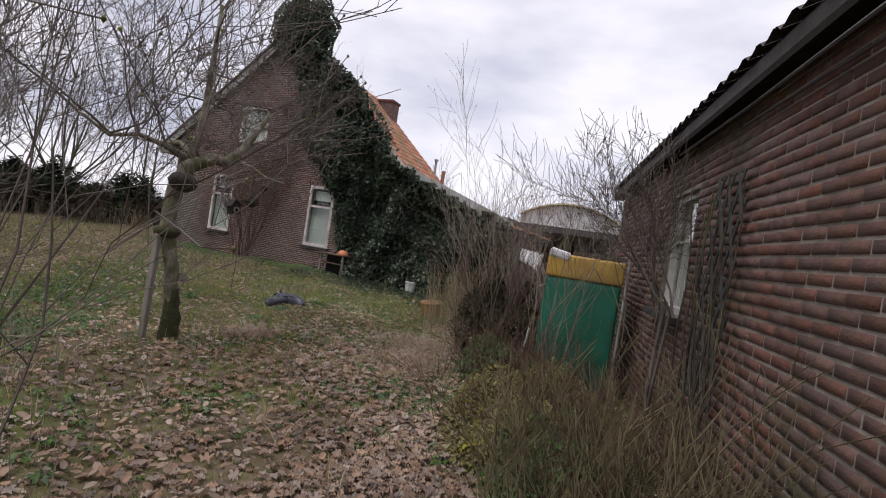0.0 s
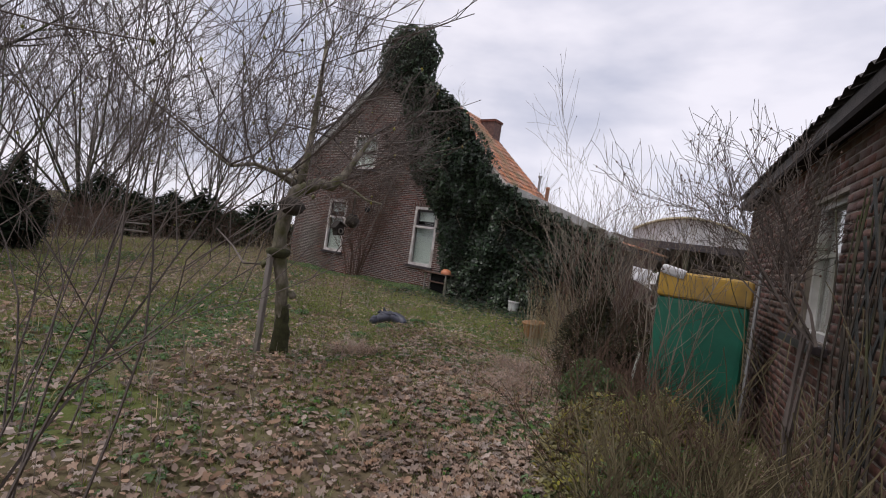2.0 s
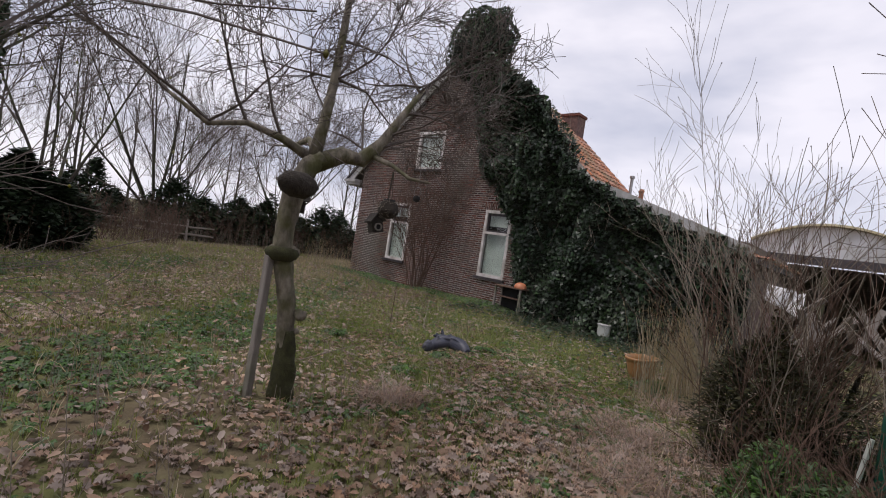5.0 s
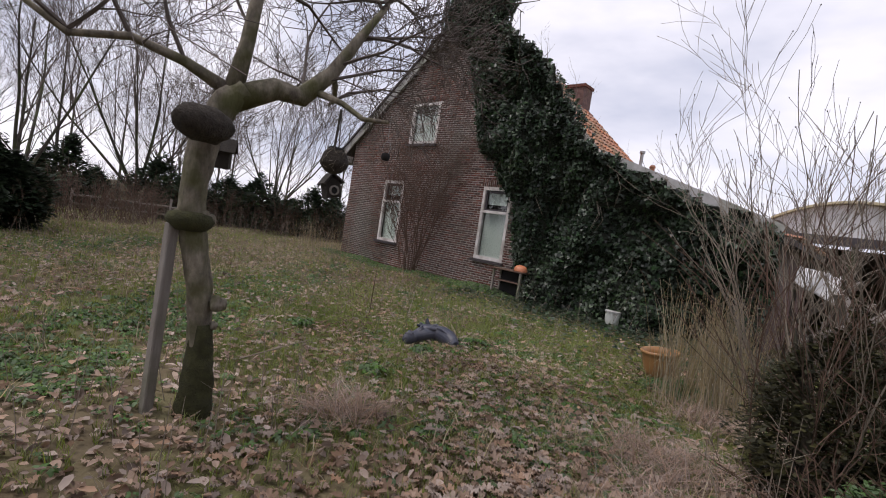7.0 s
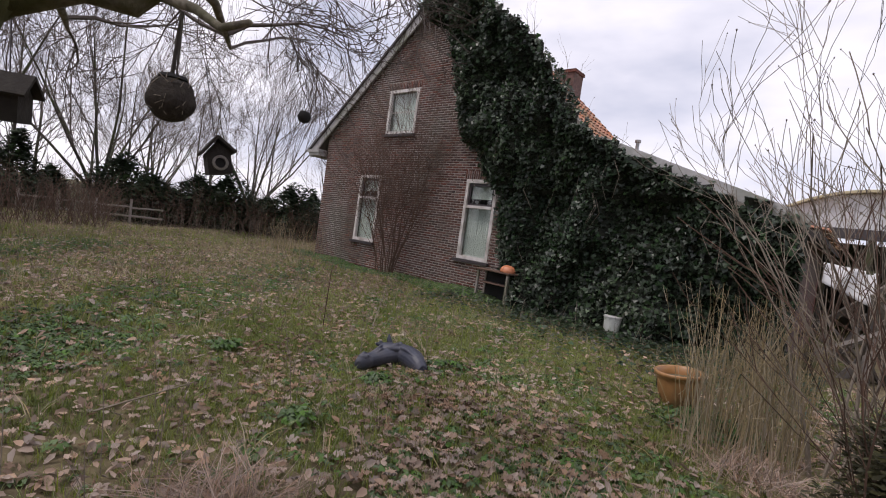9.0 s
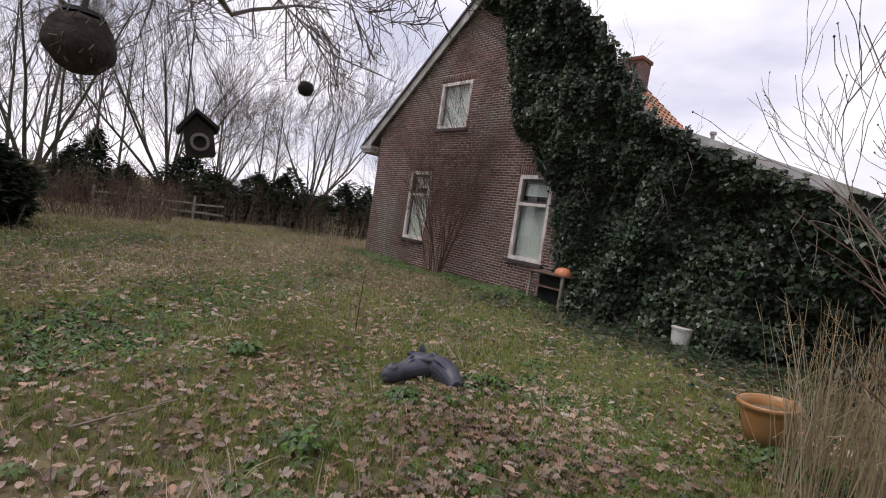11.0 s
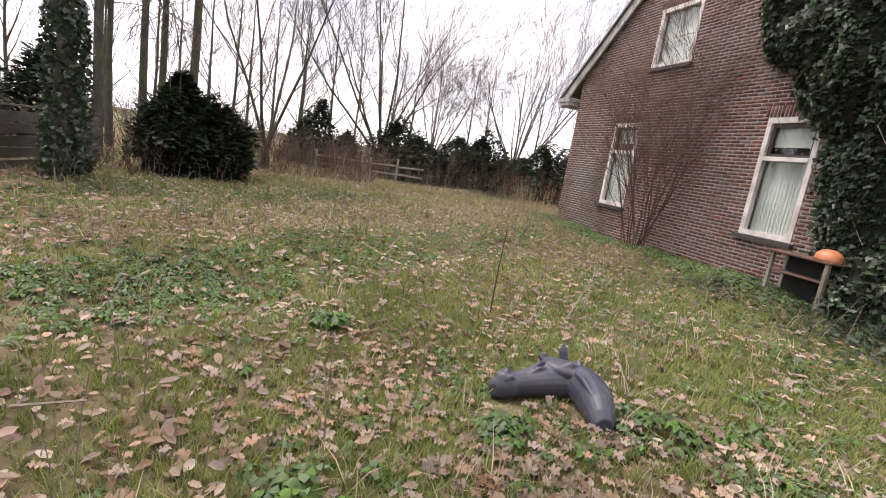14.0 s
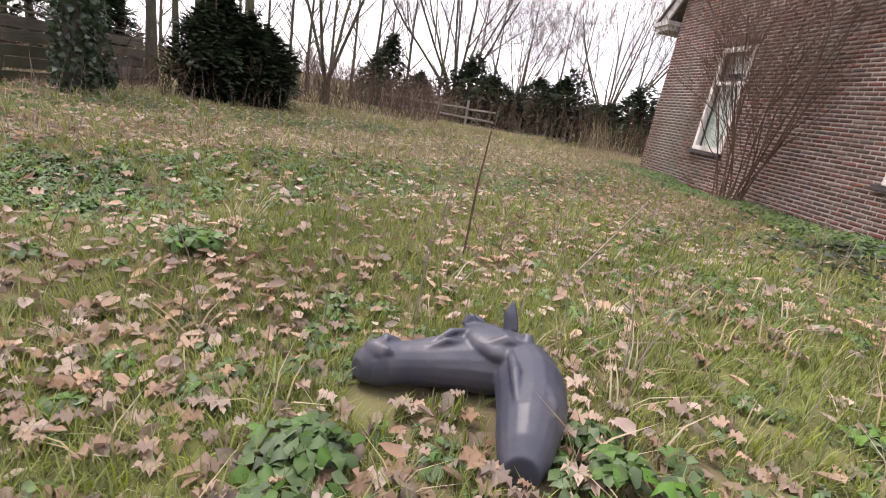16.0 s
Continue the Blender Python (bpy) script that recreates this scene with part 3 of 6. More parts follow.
def board_along(s, xa, za, xb, zb, y, wide, thick):
    k = len(s.v)
    L_ = math.hypot(xb - xa, zb - za)
    nx, nz = -(zb - za) / L_ * wide, (xb - xa) / L_ * wide
    for yy in (y, y - thick):
        s.v += [(xa, yy, za), (xb, yy, zb), (xb - nx, yy, zb - nz), (xa - nx, yy, za - nz)]
    s.f += [(k, k + 3, k + 2, k + 1), (k + 4, k + 5, k + 6, k + 7), (k, k + 1, k + 5, k + 4), (k + 1, k + 2, k + 6, k + 5), (k + 2, k + 3, k + 7, k + 6), (k + 3, k, k + 4, k + 7)]


barge = Soup()
board_along(barge, -7.25, 3.50, X_RIDGE, Z_RIDGE + 0.08, -0.10, 0.24, 0.05)
part("bargeboard", barge, M_GREYTRIM, house, "pale weathered bargeboard along the gable")
barge2 = Soup()
board_along(barge2, 3.5, 3.76, 7.1, 2.44, -0.16, 0.2, 0.06)
part("bargeboard", barge2, M_GREYTRIM, house, "pale weathered bargeboard along the gable")
edge = Soup()
board_along(edge, -7.27, 3.54, X_RIDGE, Z_RIDGE + 0.13, -0.14, 0.06, 0.06)
part("verge_strip", edge, M_SILL, house, "dark lead strip along the roof edge")
box_end = Soup()
box_end.box((-6.9, -0.04, 3.54), (0.72, 0.34, 0.10))
box_end.box((-6.88, -0.02, 3.44), (0.58, 0.28, 0.12))
part("gutter_box", box_end, M_GREYTRIM, house, "moulded box gutter end under the eave")
gut = Soup()
gut.box((-7.1, 2.8, 3.46), (0.24, 5.5, 0.18))
part("gutter", gut, M_GREYTRIM, house)
ch1 = Soup().box((-1.45, 0.32, 7.95), (1.35, 0.6, 2.2))
part("chimney", ch1, M_BRICK, house, "brick gable chimney swallowed by ivy")
ch2 = Soup().box((-0.56, 5.2, 6.65), (0.7, 0.6, 1.3))
ch2.box((-0.56, 5.2, 7.27), (0.78, 0.68, 0.10))
part("chimney", ch2, M_BRICK, house, "small brown brick chimney on the tiled slope")
vent = Soup().tube([(2.1, 5.2, 3.8), (2.1, 5.2, 4.9)], [0.055, 0.055], 8).tube([(2.1, 5.2, 4.9), (2.1, 5.2, 4.98)], [0.09, 0.09], 8)
part("vent_pipe", vent, M_METAL, house)
part("vent_pipe", Soup().tube([(2.5, 5.2, 3.4), (2.5, 5.2, 4.45)], [0.08, 0.08], 8).tube([(2.5, 5.2, 4.45), (2.5, 5.2, 4.53)], [0.11, 0.06], 8), M_TERRA, house)
part("antenna", Soup().tube([(6.6, 0.6, 2.6), (6.65, 0.6, 3.9)], [0.012, 0.006], 5), M_METAL, house)

# ---- ivy on the gable ----
def wav(x, z, k):
    return noise.noise(Vector((x * 0.9 + k, z * 0.55, k * 1.7)))


def ivy_thick(x, z):
    e = min(1.0, max(0.0, (x - ivy_left(z)) / 0.7))
    base = 0.12 + 0.33 * e * (0.8 + 1.3 * wav(x, z, 1.3)) + 0.34 * e * wav(x * 2.1, z * 2.4, 4.0) + 0.14 * e * wav(x * 5.0, z * 6.0, 9.0)
    if z > 2.6:
        base += 0.15 * e
    if z < 0.8:
        base += 0.25 * (0.8 - z) * e
    return max(0.06, base)


ivy = thing("ivy", "dense dark green ivy climbing the gable and chimney", "ivy")
step = 0.16
cells = {}
ib = Soup()
xs = np.arange(-2.7, 7.75, step)
zs = np.arange(-0.1, 8.9, step)


def ivy_top(x):
    """The height of the ivy's outline, which swells well above the verge below the chimney."""
    pts = [(-9, 7.5), (-2.6, 7.4), (-0.2, 7.3), (0.1, 7.1), (0.7, 6.75), (1.45, 6.2), (1.7, 5.95), (2.45, 5.1), (2.7, 4.6), (3.1, 3.9), (4.2, 3.36), (4.8, 3.08), (7.2, 2.2), (12, 2.0)]
    for (xa, za), (xb, zb) in zip(pts[:-1], pts[1:]):
        if xa <= x <= xb:
            return za + (zb - za) * (x - xa) / (xb - xa)
    return 2.0


def in_ivy(x, z):
    return x > ivy_left(z) and z < ivy_top(x) + 0.22 * wav(x * 1.6, 0.0, 7.0) + 0.1 * wav(x * 5.0, 0.0, 3.0) and x < 7.05 + 0.15 * wav(0, z * 2, 2)


def ivn(i, j):
    if (i, j) not in cells:
        cells[(i, j)] = len(ib.v)
        ib.v.append((xs[i], -ivy_thick(xs[i], zs[j]) + 0.05, zs[j]))
    return cells[(i, j)]


spots = []
rs = random.Random(21)
for i in range(len(xs) - 1):
    for j in range(len(zs) - 1):
        cx, cz = xs[i] + step / 2, zs[j] + step / 2
        if in_ivy(cx, cz):
            ib.f.append((ivn(i, j), ivn(i + 1, j), ivn(i + 1, j + 1), ivn(i, j + 1)))
            for _ in range(17):
                px, pz = cx + rs.uniform(-0.11, 0.11), cz + rs.uniform(-0.11, 0.11)
                spots.append((px, -ivy_thick(px, pz) - rs.uniform(-0.05, 0.07), pz))
# backing sheet behind the leaves, its near-black colour standing for their inner shade
ivy_back = part("inner_growth", ib, M_IVYIN, ivy, "near-black backing sheet behind the ivy leaves, shade put into its colour")
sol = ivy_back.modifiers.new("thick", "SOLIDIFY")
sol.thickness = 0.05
for _ in range(4200):  # round the chimney and over the ridge
    a, b = rs.uniform(0, 6.283), rs.uniform(-0.6, 1.5)
    r = 1.0 + 0.16 * noise.noise(Vector((math.cos(a) * 2, math.sin(a) * 2, b * 2)))
    px = -1.4 + 1.24 * r * math.cos(a) * math.cos(b) ** 0.6 if math.cos(b) > 0 else -1.4
    py = 0.2 + 0.75 * r * math.sin(a) * max(0.05, math.cos(b)) ** 0.6
    pz = 8.05 + 1.15 * r * math.sin(b)
    spots.append((px, py, pz))
# near-black lump fills the chimney ivy, coloured as the shade inside it
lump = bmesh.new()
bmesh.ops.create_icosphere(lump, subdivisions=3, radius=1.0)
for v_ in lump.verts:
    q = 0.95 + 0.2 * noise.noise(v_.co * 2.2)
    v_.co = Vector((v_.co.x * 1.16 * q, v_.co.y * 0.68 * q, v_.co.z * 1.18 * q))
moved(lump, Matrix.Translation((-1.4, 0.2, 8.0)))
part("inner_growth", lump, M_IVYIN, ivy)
for _ in range(1800):  # tumbling over the roof edge
    px = rs.uniform(-1.2, 2.7)
    py = abs(rs.gauss(0, 0.3)) - 0.1
    spots.append((px, py, roof_line(px) + rs.random() * max(0.1, ivy_top(px) - roof_line(px)) * max(0.0, 1 - py)))
spots = np.array(spots)
n = len(spots)
rg = np.random.RandomState(4)
DOWN = [(y, -x, z) for x, y, z in IVYLEAF[0]]
part("ivy_leaves", scatter("ivy_leaves", DOWN, IVYLEAF[1], spots, np.zeros(n), rg.uniform(0.055, 0.135, n), rg.uniform(0.3, 1.6, n), -math.pi / 2 + rg.normal(0, 1.0, n)), M_IVY, ivy, "glossy dark green leaves")["kind"] = "stuff"
runners = Soup()
for i in range(46):  # bare runners that stick out of the outline
    x = rs.uniform(-2.6, 5.0)
    z = ivy_top(x) - 0.05 if i > 22 else 8.8 + rs.uniform(-0.7, 0.4)
    if i <= 22:
        x = -1.4 + rs.choice((-1, 1)) * rs.uniform(0.3, 1.0)
    branching(rs, (x, -0.1, z), (rs.uniform(-0.6, 1.0), rs.uniform(-0.7, 0), rs.uniform(-0.1, 0.7)), rs.uniform(0.3, 0.75), 0.008, 1, runners, kids=3, wobble=0.3)
for i in range(30):  # dead stems down the dark side
    x = rs.uniform(0.0, 6.5)
    z = rs.uniform(1.5, 4.0)
    if in_ivy(x, z):
        y = -ivy_thick(x, z) - 0.06
        runners.tube([(x, y, z), (x + rs.uniform(-0.15, 0.15), y - 0.04, z - 0.3), (x + rs.uniform(-0.2, 0.2), y, z - 0.7)], [0.006, 0.006, 0.004], 3, cap=False)
part("runner_tangle", runners, M_PALETWIG, ivy)["kind"] = "stuff"
creep = []
for _ in range(5200):  # ivy creeping out over the ground
    x = rs.uniform(0.8, 7.6)
    y = -0.35 - abs(rs.gauss(0, 0.75)) * (1.0 + 0.12 * x)
    creep.append((x, y, gz(x, y) + rs.uniform(0.03, 0.12)))
n = len(creep)
creeping = part("ground_ivy", scatter("ground_ivy", IVYLEAF[0], IVYLEAF[1], creep, rg.uniform(0, 6.28, n), rg.uniform(0.06, 0.11, n), rg.uniform(0, 0.6, n)), M_IVY)
tagged(creeping, "dark ivy creeping over the ground below the gable", "ivy", kind="stuff")

# ---- brick shed ----
S_A, S_YAW = (10.76, -8.59, 0.0), 9.5
shed_m = pose(*S_A, 0, 0, 90 + S_YAW)  # local +x runs along the wall, away from the start
shed = thing("brick_shed", "low red brick shed with a dark overhanging tiled eave", "shed", shed_m)
SH0, SH1, SH_TOP = -8.0, 4.6, 3.03
SW = (-0.02, 0.86, 1.27, 2.45)  # window
sw = Soup()
for xa, xb, lo, hi in ((SH0, SW[0], -0.3, SH_TOP), (SW[1], SH1, -0.3, SH_TOP), (SW[0], SW[1], -0.3, SW[2]), (SW[0], SW[1], SW[3], SH_TOP)):
    prism(sw, xa, xb, lo, hi, hi, -0.25, 0.0)
shed_wall = part("wall", sw, M_SHEDMORTAR, shed, "red brick wall with greenish lower courses")
other = Soup()
prism(other, SH1 - 0.25, SH1, -0.3, SH_TOP, SH_TOP, -4.0, -0.25)
prism(other, SH0, SH0 + 0.25, -0.3, SH_TOP, SH_TOP, -4.0, -0.25)
prism(other, SH0, SH1, -0.3, SH_TOP, SH_TOP, -4.25, -4.0)
part("side_wall", other, M_SHEDBRICK, shed)


def shed_ok(cx, cz, a, b):
    return True


s_bricks = brick_wall("bricks", shed_ok, -4.9, SH1, -0.1, SH_TOP - 0.02, bl=0.208, bh=0.060, joint=0.014, proud=0.007, seed=9, holes=[(SW[0], SW[1], SW[2] - 0.08, SW[3] + 0.01)])
rf = Soup()
k = 0
rf.v += [(SH0 - 0.2, 0.16, SH_TOP - 0.02), (SH1 + 0.3, 0.16, SH_TOP - 0.02), (SH1 + 0.3, -2.1, SH_TOP + 1.5), (SH0 - 0.2, -2.1, SH_TOP + 1.5), (SH0 - 0.2, 0.16, SH_TOP - 0.12), (SH1 + 0.3, 0.16, SH_TOP - 0.12), (SH1 + 0.3, -2.1, SH_TOP + 1.38), (SH0 - 0.2, -2.1, SH_TOP + 1.38), (SH0 - 0.2, -4.5, SH_TOP), (SH1 + 0.3, -4.5, SH_TOP), (SH1 + 0.3, -4.5, SH_TOP - 0.1), (SH0 - 0.2, -4.5, SH_TOP - 0.1)]
rf.f += [(0, 1, 2, 3), (7, 6, 5, 4), (0, 4, 5, 1), (1, 5, 6, 2), (3, 7, 4, 0), (3, 2, 9, 8), (8, 9, 10, 11), (11, 10, 6, 7), (2, 6, 10, 9), (7, 3, 8, 11)]
shed_roof = part("roof", rf, M_DARKTILE, shed, "dark tiled roof with a deep eave")
tiles = Soup()
x = SH0 - 0.2
while x < SH1 + 0.28:
    for row in range(3):
        y0 = 0.20 - row * 0.27
        z0 = SH_TOP + 0.0 + row * 0.165
        kk = len(tiles.v)
        for j in range(5):
            u = j / 4
            b = 0.05 * math.sin(math.pi * min(1, u * 1.2))
            for e in (0, 1):
                tiles.v.append((x + u * 0.21, y0 - e * 0.3, z0 + e * 0.18 + b + 0.012 - e * 0.02))
        for j in range(4):
            tiles.f.append((kk + 2 * j, kk + 2 * j + 2, kk + 2 * j + 3, kk + 2 * j + 1))
    x += 0.215
part("roof_tiles", tiles, M_DARKTILE, shed_roof)["kind"] = "stuff"
fas = Soup()
fas.box(((SH0 + SH1) / 2, 0.145, SH_TOP - 0.09), (SH1 - SH0 + 0.4, 0.03, 0.16))
fas.box(((SH0 + SH1) / 2, 0.065, SH_TOP - 0.14), (SH1 - SH0 + 0.4, 0.13, 0.02))
part("fascia", fas, M_BLACKWOOD, shed, "blackened fascia and soffit boards")
wires = Soup()
wires.tube([(-4.8, 0.16, SH_TOP - 0.24), (-3.0, 0.15, SH_TOP - 0.27), (-1.2, 0.10, SH_TOP - 0.23), (0.5, 0.1, SH_TOP - 0.2)], [0.012] * 4, 6)
wires.tube([(-4.8, 0.08, SH_TOP - 0.3), (-3.0, 0.06, SH_TOP - 0.34), (-1.0, 0.05, SH_TOP - 0.3)], [0.009] * 3, 6)
part("cable", wires, M_SILL, shed, "black cable slung under the eave")
swin = Soup()
cx, cz = (SW[0] + SW[1]) / 2, (SW[2] + SW[3]) / 2
w, h = SW[1] - SW[0], SW[3] - SW[2]
for c, s in (((SW[0] + 0.03, -0.08, cz), (0.06, 0.07, h)), ((SW[1] - 0.03, -0.08, cz), (0.06, 0.07, h)), ((cx, -0.08, SW[3] - 0.03), (w - 0.12, 0.07, 0.06)), ((cx, -0.08, SW[2] + 0.03), (w - 0.12, 0.07, 0.06)), ((cx, -0.08, cz + 0.12), (w - 0.12, 0.04, 0.03)), ((cx - 0.02, -0.085, cz - 0.18), (0.03, 0.03, h * 0.45))):
    swin.box(c, s)
shed_win = part("window", swin, M_GREYTRIM, shed, "small peeling window frame")
part("pane", Soup().box((cx, -0.10, cz), (w - 0.1, 0.006, h - 0.1)), M_GLASS, shed_win).visible_shadow = False
part("curtain", Soup().box((cx, -0.16, cz), (w, 0.01, h)), M_SHEET, shed_win, "pale sheet behind the glass")
part("window_sill", moved(rounded_box((w + 0.14, 0.2, 0.07), 0.015), pose(cx, 0.03, SW[2] - 0.045, 8, 0, 0)), M_SILL, shed_win, "worn stone sill")

# lattice with dead climbers against the shed
lat_m = shed_m @ pose(-0.95, 0.045, 0)
lattice = thing("trellis", "dark wooden diamond trellis against the shed wall", "trellis", lat_m)
rs = random.Random(31)
for sgn in (1, -1):
    for i in range(-4, 9):
        s = Soup()
        xa = i * 0.19 - 0.35
        seg = [(xa, 0.75), (xa + sgn * 0.8, 2.4)]
        clip = []
        for tt in range(33):
            px = seg[0][0] + (seg[1][0] - seg[0][0]) * tt / 32
            pz = seg[0][1] + (seg[1][1] - seg[0][1]) * tt / 32
            if -0.3 < px < 0.3:
                clip.append((px, pz))
        if len(clip) > 3:
            a, b = clip[0], clip[-1]
            L_ = math.hypot(b[0] - a[0], b[1] - a[1])
            s.box(((a[0] + b[0]) / 2, 0.006 * sgn + 0.01, (a[1] + b[1]) / 2), (0.028, 0.010, L_), Matrix.Rotation(math.atan2(b[0] - a[0], b[1] - a[1]), 3, "Y"))
            part("slat", s, M_LATTICE, lattice)
climb = Soup()
for i in range(9):
    x = rs.uniform(-0.26, 0.26)
    p, pts = Vector((x, 0.05, -0.05)), []
    for k in range(9):
        pts.append(p[:])
        p = p + Vector((rs.uniform(-0.07, 0.07), rs.uniform(-0.015, 0.03), rs.uniform(0.22, 0.34)))
        p.y = max(0.04, min(0.25, p.y))
    climb.tube(pts, [0.012 - 0.0009 * k for k in range(9)], 4, cap=False)
climbers = part("climbing_stems", climb, M_BARK)
climbers.matrix_world = lat_m
tagged(climbers, "tangle of bare climber stems over the trellis", "climber", kind="stuff")

rose = thing("climbing_rose", "bare climbing rose with dried hips above the shed eave", "shrub", shed_m @ pose(-0.35, 0.15, 0))
rz = Soup()
tips = []
for i in range(9):
    branching(rs, (rs.uniform(-0.3, 0.4), 0.05, 1.3), (rs.uniform(-0.5, 0.7), rs.uniform(0.15, 0.9), rs.uniform(0.7, 1.4)), rs.uniform(0.7, 1.15), 0.012, 3, rz, spread=0.9, kids=5, wobble=0.32, tips=tips)
for i in range(3):
    rz.tube([(rs.uniform(-0.3, 0.3), 0.06, gz(10.8, -8.9)), (rs.uniform(-0.3, 0.3), 0.1, 0.7), (rs.uniform(-0.3, 0.4), 0.05, 1.4)], [0.018, 0.016, 0.013], 5)
part("branch_tangle", rz, M_TWIG, rose)["kind"] = "stuff"
tips = tips[::5]
n = len(tips)
HIP = ([(0, 0, -0.5), (0.4, 0, 0), (0, 0.4, 0), (-0.4, 0, 0), (0, -0.4, 0), (0, 0, 0.5)], [(0, 2, 1), (0, 3, 2), (0, 4, 3), (0, 1, 4), (5, 1, 2), (5, 2, 3), (5, 3, 4), (5, 4, 1)])
part("hip_cluster", scatter("rose_hips", HIP[0], HIP[1], [t[0] for t in tips], np.zeros(n), np.full(n, 0.022)), M_REDTWIG, rose, "dark shrivelled hips")["kind"] = "stuff"

# ---- green and yellow container beside the shed ----
tank = thing("storage_tank", "green plastic storage container with a yellow upper band", "container", pose(9.72, -6.66, 0, 0, 0, 6))
part("body", moved(rounded_box((0.92, 1.0, 1.44), 0.07, 3), Matrix.Translation((0, 0, 0.69))), M_GREEN, tank, "green lower body")
part("band", moved(rounded_box((0.94, 1.02, 0.30), 0.05, 3), Matrix.Translation((0, 0, 1.545))), M_YELLOW, tank, "yellow upper band")
part("liner", moved(rounded_box((0.26, 0.22, 0.10), 0.03, 2), pose(-0.33, -0.42, 1.69, 5, 12, 0)), M_SHEET, tank, "grey torn liner at the corner")
debris = Soup()
for i in range(14):
    debris.box((rs.uniform(-0.1, 0.42), rs.uniform(-0.4, 0.3), 1.70 + rs.uniform(0, 0.06)), (rs.uniform(0.1, 0.3), rs.uniform(0.05, 0.12), 0.03), Matrix.Rotation(rs.uniform(0, 3), 3, "Z"))
part("leaf_debris", debris, M_BARK, tank)
part("pole", Soup().tube([(0.49, -0.56, -0.02), (0.50, -0.56, 1.85)], [0.02, 0.018], 6), M_METAL, tank)
stake = thing("garden_stake", "thin white stake leaning in the undergrowth", "stake", pose(9.08, -7.0, 0))
part("stake_rod", Soup().tube([(0, 0, gz(9.08, -7.0) - 0.02), (0.09, 0.02, 0.66)], [0.018, 0.018], 6), M_BUCKET, stake)

# ---- barn with a bowed roof, behind ----
barn = thing("open_barn", "open barn with a bowed roof and white gable sheeting", "barn", (7.75, 6.2, 0))
W2 = 1.95
arc = [(-W2 + 2 * W2 * i / 20, 3.22 + 0.58 * (1 - ((i - 10) / 10) ** 2)) for i in range(21)]
rb = Soup()
for (xa, za), (xb, zb) in zip(arc[:-1], arc[1:]):
    slab(rb, xa, za + 0.06, xb, zb + 0.06, -0.25, 8.0, 0.06)
part("roof", rb, M_CREAM, barn, "cream edged bowed sheet roof")
gb = Soup()
na = len(arc)
for y_ in (-0.05, 0.0):
    gb.v += [(x_, y_, z_ - 0.01) for x_, z_ in arc] + [(W2, y_, 2.9), (-W2, y_, 2.9)]
na += 2
gb.f += [tuple(range(na)), tuple(reversed(range(na, 2 * na)))] + [(i, i + na, (i + 1) % na + na, (i + 1) % na) for i in range(na)]
part("gable_panel", gb, M_SHEET, barn, "dull white gable sheeting")
for x in (-1.2, -0.4, 0.4, 1.2):
    part("panel_joint", Soup().box((x, -0.06, 3.22), (0.03, 0.02, 0.62)), M_GREYTRIM, barn)
part("beam", Soup().box((0, 0.05, 2.78), (2 * W2 + 0.3, 0.3, 0.24)), M_SILL, barn, "dark timber beam")
for x in (-W2 + 0.1, 0.0, W2 - 0.1):
    part("barn_post", Soup().box((x, 0.05, 1.3), (0.16, 0.16, 2.74)), M_BARK, barn)
bk = Soup()
bk.box((0, 7.9, 1.5), (2 * W2, 0.12, 3.2)).box((-W2 + 0.05, 4, 1.5), (0.1, 7.7, 3.0)).box((W2 - 0.05, 4, 1.5), (0.1, 7.7, 3.0))
part("barn_wall", bk, M_FENCE, barn)
pile = thing("timber_pile", "heap of grey broken boards in front of the barn", "timber", (8.75, 0.7, 0))
for i in range(26):
    part("board", Soup().box((rs.uniform(-1.3, 1.4), rs.uniform(-0.5, 0.6), rs.uniform(0.1, 1.15)), (0.14, 0.03, rs.uniform(0.8, 1.7)), Euler((rs.uniform(-0.9, 0.9), rs.uniform(-0.9, 0.9), rs.uniform(0, 3))).to_matrix()), M_PILE, pile)
sheet = thing("white_sheet", "white plastic sheet draped over the junk by the barn", "sheet", (7.3, 0.3, 0))
sv, sf = [], []
for i in range(11):
    for j in range(9):
        u, v = i / 10, j / 8
        sv.append((u * 0.65, 0.06 * math.sin(u * 9 + v * 3) - v * 0.12, 1.78 - v * 0.52 * (0.6 + 0.4 * u) - 0.08 * u))
for i in range(10):
    for j in range(8):
        a = i * 9 + j
        sf.append((a, a + 1, a + 10, a + 9))
sm = bpy.data.meshes.new("sheet_cloth")
sm.from_pydata(sv, [], sf)
sc_ = part("cloth", sm, M_SHEET, sheet, soft=True)
sc_.modifiers.new("thick", "SOLIDIFY").thickness = 0.01
rack = Soup()
for x in (0.02, 0.63):
    rack.box((x, 0.07, 0.82), (0.06, 0.06, 1.7))
rack.box((0.33, 0.07, 1.70), (0.66, 0.06, 0.06))
part("rack", rack, M_BARK, sheet)

# ---- things by the gable ----
table = thing("plant_shelf", "small dark wooden shelf stand under the window", "shelf", pose(1.75, -0.62, 0, 0, 0, -4))
for x in (-0.42, 0.42):
    for y in (-0.14, 0.14):
        part("leg", Soup().box((x, y, 0.33), (0.05, 0.05, 0.72)), M_POST, table)
part("top_board", moved(rounded_box((0.98, 0.38, 0.035), 0.008, 1), Matrix.Translation((0, 0, 0.70))), M_REDTWIG, table)
part("shelf_board", moved(rounded_box((0.86, 0.3, 0.03), 0.008, 1), Matrix.Translation((0, 0, 0.42))), M_REDTWIG, table)
# near-black sheet across the back, between the legs
part("back_panel", Soup().box((0, 0.15, 0.36), (0.86, 0.02, 0.6)), M_DARK, table)
